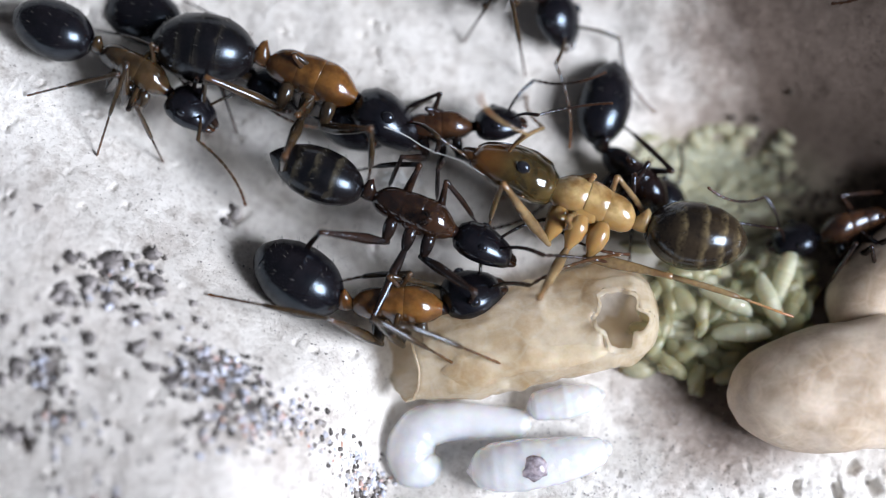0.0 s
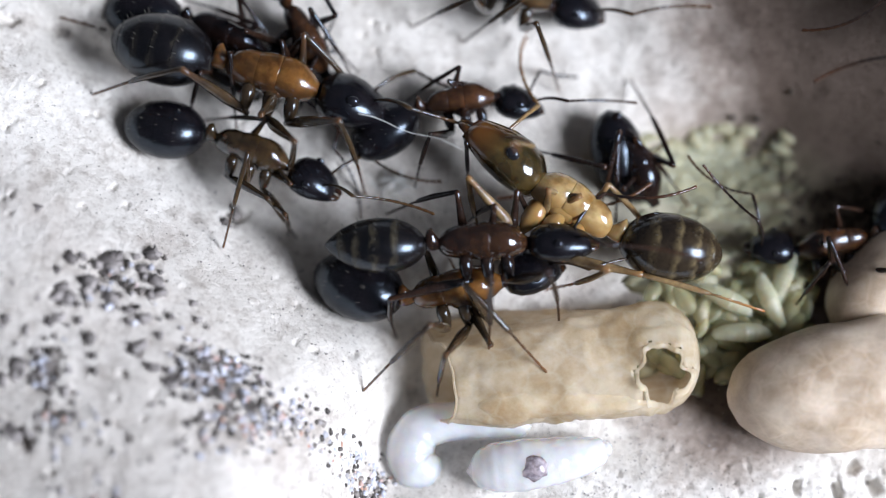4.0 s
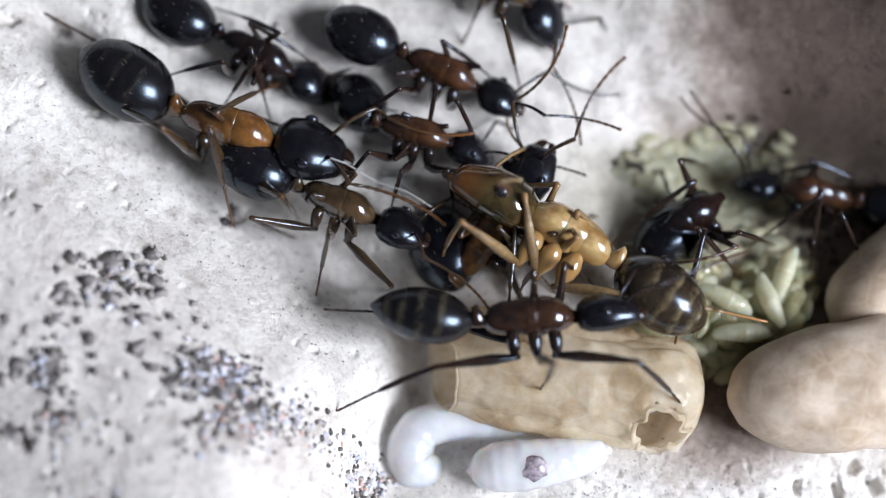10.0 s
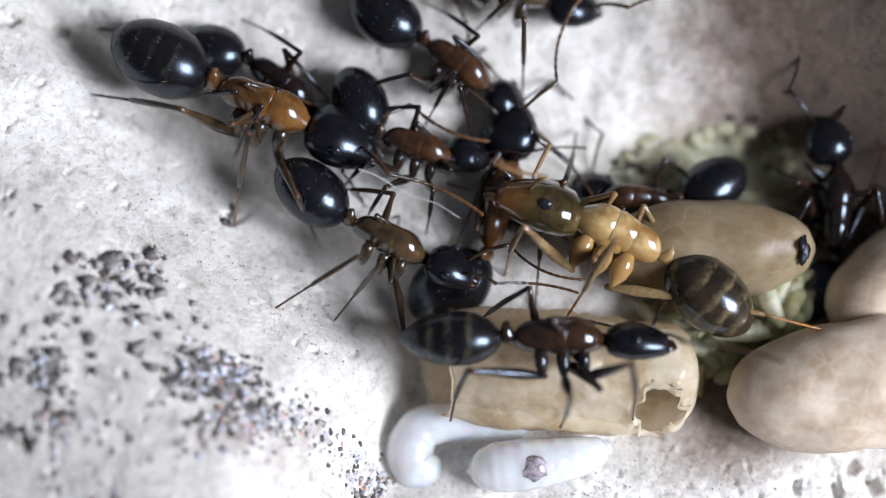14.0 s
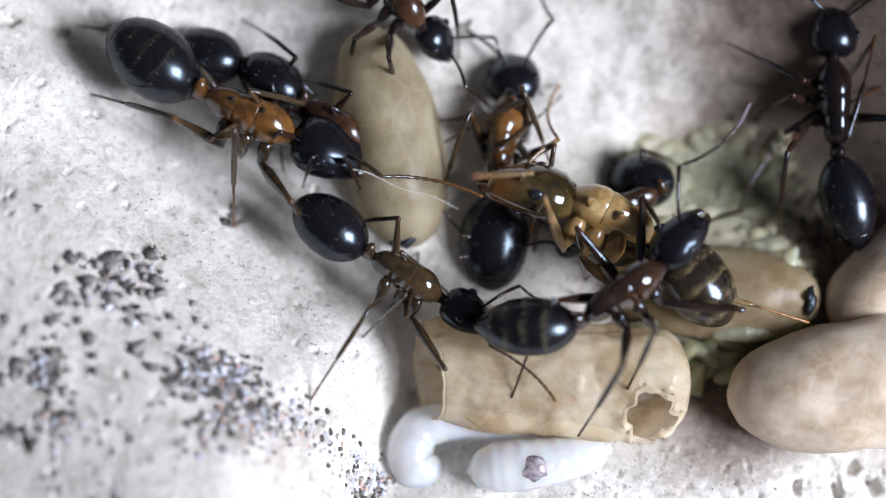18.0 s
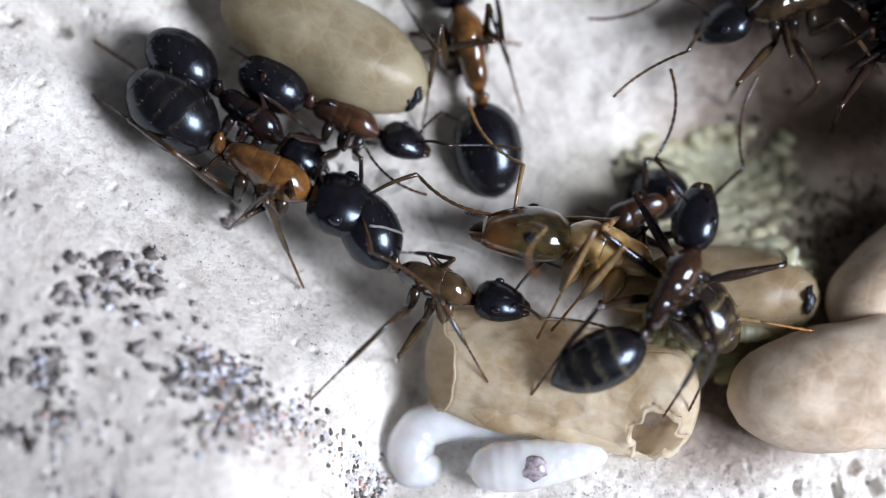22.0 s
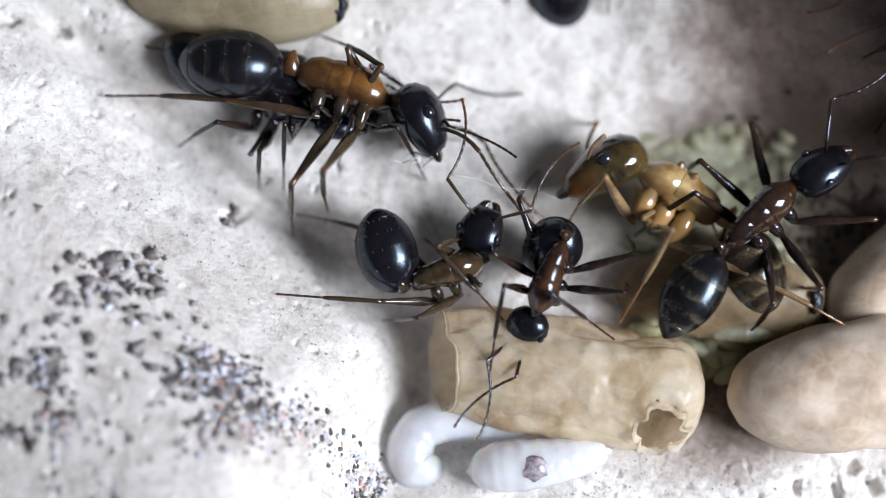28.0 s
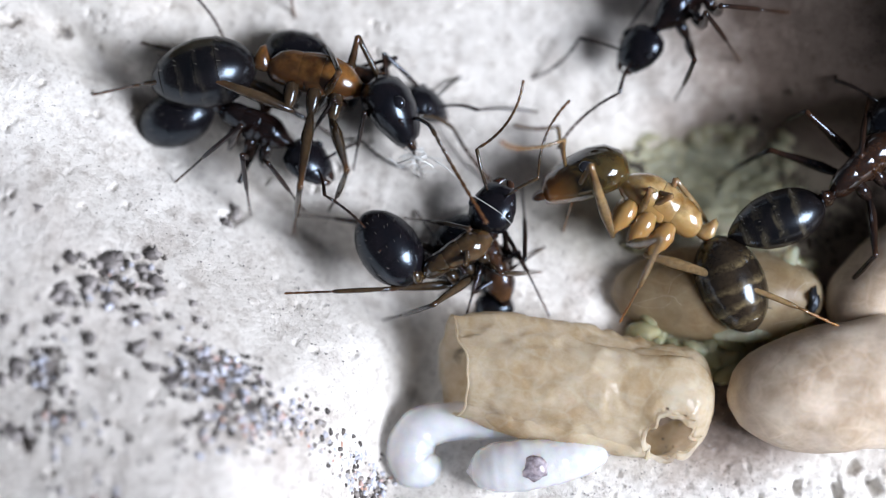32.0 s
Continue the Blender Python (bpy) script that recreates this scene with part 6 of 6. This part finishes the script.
    lively("far", [
        (0, 3.22, 6.67, 1.95, 7.9, -0.06, 9.37, 1.2, 45, -70, 0.8),
        (1, 3.47, 6.56, 2.19, 7.82, 0.26, 9.29, 1.2, 45, -40, 0.8),
        (2, 3.71, 6.84, 2.27, 7.41, 0.26, 8.71, 1.2, 45, -5, 0.8),
        (3, 3.55, 6.96, 2.1, 7.41, 0.26, 8.71, 1.2, 45, 10, 0.8),
        (3.5, 3.63, 6.92, 2.1, 7.41, 0.26, 8.71, 1.2, 45, 5, 0.8),
        (5.5, 3.23, 6.72, 1.86, 7.49, -0.06, 8.87, 1.2, 45, -60, 0.8),
        (6, 3.47, 6.64, 2.1, 7.49, 0.26, 8.88, 1.2, 45, -50, 0.8),
        (7, 3.55, 6.84, 2.19, 7.49, 0.26, 8.71, 1.2, 45, 0, 0.8),
        (8, 3.33, 6.4, 1.94, 7.32, -0.06, 8.71, 1.2, 45, -50, 0.8),
        (9, 3.01, 6.23, 1.94, 7.24, 0.1, 8.88, 1.2, 45, -50, 0.8),
        (10, 2.69, 6.75, 1.54, 7.73, -0.39, 9.2, 1.2, 45, -60, 0.8),
        (11, 3.07, 6.95, 1.79, 8.06, -0.06, 9.54, 1.2, 45, -60, 0.8),
        (12, 3.23, 6.92, 1.87, 7.9, -0.06, 9.37, 1.2, 45, -80, 0.8),
        (13, 3.31, 7.09, 1.95, 7.73, -0.06, 9.21, 1.2, 45, -60, 0.8),
        (14, 3.47, 6.96, 1.94, 7.57, -0.06, 9.04, 1.2, 45, 0, 0.8),
        (15, 4.45, 8.07, 3.17, 9.08, 1.23, 10.73, 1.2, 45, 0, 0),
        (18, 8.22, 9.41, 9.75, 9.83, 12.11, 10, 1.2, 45, 0, 0),
        (21, 9.67, 6.61, 11.14, 7.01, 13.27, 7.68, 1.2, 45, 0, 0),
        (22, 8.16, 6.38, 9.67, 6.84, 12, 7.29, 1.2, 45, 0, 0),
        (23, 2.97, 5.41, 4.5, 5.75, 7.12, 6.41, 1.2, 45, 0, 0),
        (24, 1.46, 6.82, 3.06, 6.76, 5.69, 6.61, 1.2, 45, 0, 0),
        (25, -0.86, 7.54, 0.74, 7.14, 2.82, 6.67, 1.2, 45, 0, 0),
        (25.5, -1.03, 7.7, 0.58, 7.23, 2.58, 6.59, 1.2, 45, 0, 0),
        (26.5, 1.88, 9.73, 2.68, 8.24, 3.8, 7.42, 1.2, 45, 0, 0),
        (28, 3.53, 11.45, 3.51, 9.75, 3.48, 8.08, 1.2, 45, 0, 0),
        (32, 3.54, 12.13, 3.51, 10.43, 3.5, 9.08, 1.2, 45, 0, 0),
    ], planted=[(3, 0, 14.5, 0.59, 5.98)])
    lively("late", [
        (0, 14.42, 7.48, 15.19, 8.14, 16.38, 9, 1.2, 40, 0, 0),
        (1, 12.84, 6.16, 13.89, 6.54, 15.35, 7.07, 1.2, 40, 0, 0),
        (2, 12.28, 6.19, 13.4, 6.74, 14.9, 7.2, 1.2, 40, 0, 0),
        (3, 13.65, 6.11, 14.52, 6.56, 15.81, 6.96, 1.2, 40, 0, 0),
        (14, 15.82, 7.67, 16.68, 7.83, 18.15, 8.84, 1.2, 40, 0, 0),
        (30, 13.4, 7.36, 14.33, 7.96, 15.67, 8.88, 1.2, 40, 0, 0),
        (31, 9.7, 6.37, 10.27, 8, 11.82, 10.03, 1.2, 40, 0, 0),
        (31.5, 7.52, 6.2, 8.32, 7.77, 10.18, 9.47, 1.2, 40, 0, 0),
        (32, 5.69, 5.8, 6.86, 7.02, 8.94, 8.55, 1.2, 40, 0, 0),
    ])
    drift(husk, [
        (0, 2.3, -2.3, 0.85, -38, 0, 12),
        (1, 2.7, -2.35, 0.85, -38, 0, 12),
        (2, 2.9, -2.6, 0.85, -36, 0, 8),
        (3, 3.0, -2.75, 0.85, -34, 0, 6),
        (3.5, 3.25, -2.96, 0.85, -30, 0, 8),
        (5.5, 3.50, -3.62, 0.9, 12, 0, -7),
        (8, 3.52, -3.70, 0.9, 12, 0, -8),
        (12, 3.52, -3.66, 0.9, 10, 0, -8),
        (13, 3.45, -3.6, 0.9, 8, 0, -6),
        (14, 3.37, -3.48, 0.85, 4, 0, -2),
        (14.5, 3.37, -3.48, 0.85, 0, 0, -2),
        (16.5, 3.10, -3.62, 0.85, 2, 0, 0),
        (18, 3.15, -3.62, 0.85, 0, 0, -3),
        (20, 3.40, -3.75, 0.85, 2, 0, -9),
        (22, 3.42, -3.80, 0.85, 3, 0, -10),
        (25.5, 3.42, -3.78, 0.85, 3, 0, -10),
        (27.5, 3.52, -3.70, 0.9, 8, 0, -8),
        (29, 3.56, -3.74, 0.9, 8, 0, -8),
        (30, 3.70, -3.85, 0.9, 8, 0, -9),
        (32, 3.80, -3.88, 0.9, 8, 0, -9),
    ])
    drift(spotted, [
        (0, 15.9, 10.56, 1.5, 0, 0, 25),
        (12, 15.9, 10.56, 1.5, 0, 0, 25),
        (12.1, 7.37, 1.38, 1.6, 0, 0, 16),
        (12.5, 7.25, 1.13, 1.6, 0, 0, 14),
        (13, 7.26, 1.05, 1.5, 0, 0, 12),
        (13.5, 7.39, 0.65, 1.4, 0, 0, 8),
        (14, 7.35, 0.02, 1.3, 0, 0, 0),
        (14.5, 7.41, -0.46, 1.2, 0, 0, -5),
        (16.5, 7.7, -1.26, 0.25, 0, 0, -3),
        (23, 7.65, -1.23, 0.25, 0, 0, -3),
        (25.5, 7.59, -1.23, 0.25, 0, 0, -3),
        (27.5, 7.86, -1.26, 0.25, 0, 0, -2),
        (32, 7.78, -1.3, 0.25, 0, 0, -2),
    ])
    drift(carried, [
        (0, 1.92, 15.56, 1.2, 0, 0, -80),
        (14.5, 0.26, 12.93, 1.2, 0, 0, -80),
        (16.5, -0.62, 3.18, 0.35, 0, 0, -75),
        (17, -0.78, 3.18, 0.35, 0, 0, -82),
        (18, -1.49, 3.18, 0.35, 0, 0, -78),
        (19, -1.88, 3.34, 0.35, 0, 0, -80),
        (20, -2.28, 3.74, 0.35, 0, 0, -72),
        (21, -2.76, 4.77, 1.1, 0, 0, -45),
        (22, -3.32, 5.82, 1.1, 0, 0, -28),
        (23, -3.57, 6.72, 1.1, 0, 0, -22),
        (24, -5.88, 6.39, 1.1, 0, 0, -25),
        (25, -4.85, 6.8, 1.1, 0, 0, -20),
        (25.5, -4.77, 6.88, 1.1, 0, 0, -18),
        (27.5, -4.87, 7.62, 1.1, 0, 0, -15),
        (28, -5.82, 7.29, 1.1, 0, 0, -5),
        (29, -6.61, 7.12, 1.1, 0, 0, -20),
        (30, -7.6, 7.2, 1.1, 0, 0, -20),
        (31, -8.45, 8.24, 1.1, 0, 0, -20),
        (32, -8.91, 8.86, 1.1, 0, 0, -20),
    ])
    drift(thread, [
        (0, -1.58, 3.28, 2.8, 0, 0, -25),
        (3, -2.19, 3.59, 2.8, 0, 0, -18),
        (6, -2.49, 3.66, 2.8, 0, 0, -20),
        (7, -2.79, 3.43, 2.8, 0, 0, -15),
        (9, -3.24, 2.89, 2.8, 0, 0, -22),
        (10, -3.01, 2.43, 2.8, 0, 0, -25),
        (11, -3.23, 2.13, 2.8, 0, 0, -22),
        (12, -2.93, 1.67, 2.8, 0, 0, -20),
        (13, -2.25, 1.9, 2.8, 0, 0, -22),
        (14, -2.25, 2.13, 2.8, 0, 0, -25),
        (16.5, -1.8, 2.44, 2.8, 0, 0, -18),
        (17, -2.26, 2.59, 2.8, 0, 0, -20),
        (18, -2.4, 2.13, 2.8, 0, 0, -20),
        (19, -2.4, 1.83, 2.8, 0, 0, -22),
        (20, -2.17, 1.14, 2.8, 0, 0, -20),
        (21, -1.94, 0.77, 2.8, 0, 0, -18),
        (22, -1.94, 0.62, 2.8, 0, 0, -14),
        (23, -1.94, 0.99, 2.8, 0, 0, -18),
        (24, -2.02, 0.99, 2.8, 0, 0, -15),
        (25, -1.42, 1.45, 2.8, 0, 0, -30),
        (27.5, -0.21, 2.16, 2.4, 0, 0, -15),
        (28, 0.24, 2, 2.4, 0, 0, -12),
        (29, 0.7, 1.93, 2.4, 0, 0, -10),
        (30, 0.09, 2.16, 2.4, 0, 0, -5),
        (32, -0.21, 2.39, 2.4, 0, 0, -40),
    ])
    drift(tuft, [
        (0, -1.35, 1.78, 0.1, 0, 0, 0),
        (24, -1.35, 1.78, 0.1, 0, 0, 0),
        (27.5, -0.06, 2.23, 1, 0, 0, 0),
        (28, -0.61, 2.45, 1.2, 0, 0, 10),
        (30, -1.32, 2.22, 1, 0, 0, 20),
        (31, -0.22, 2.36, 1.4, 0, 0, 30),
        (32, -0.77, 2.37, 1.2, 0, 0, 0),
    ])


motions()
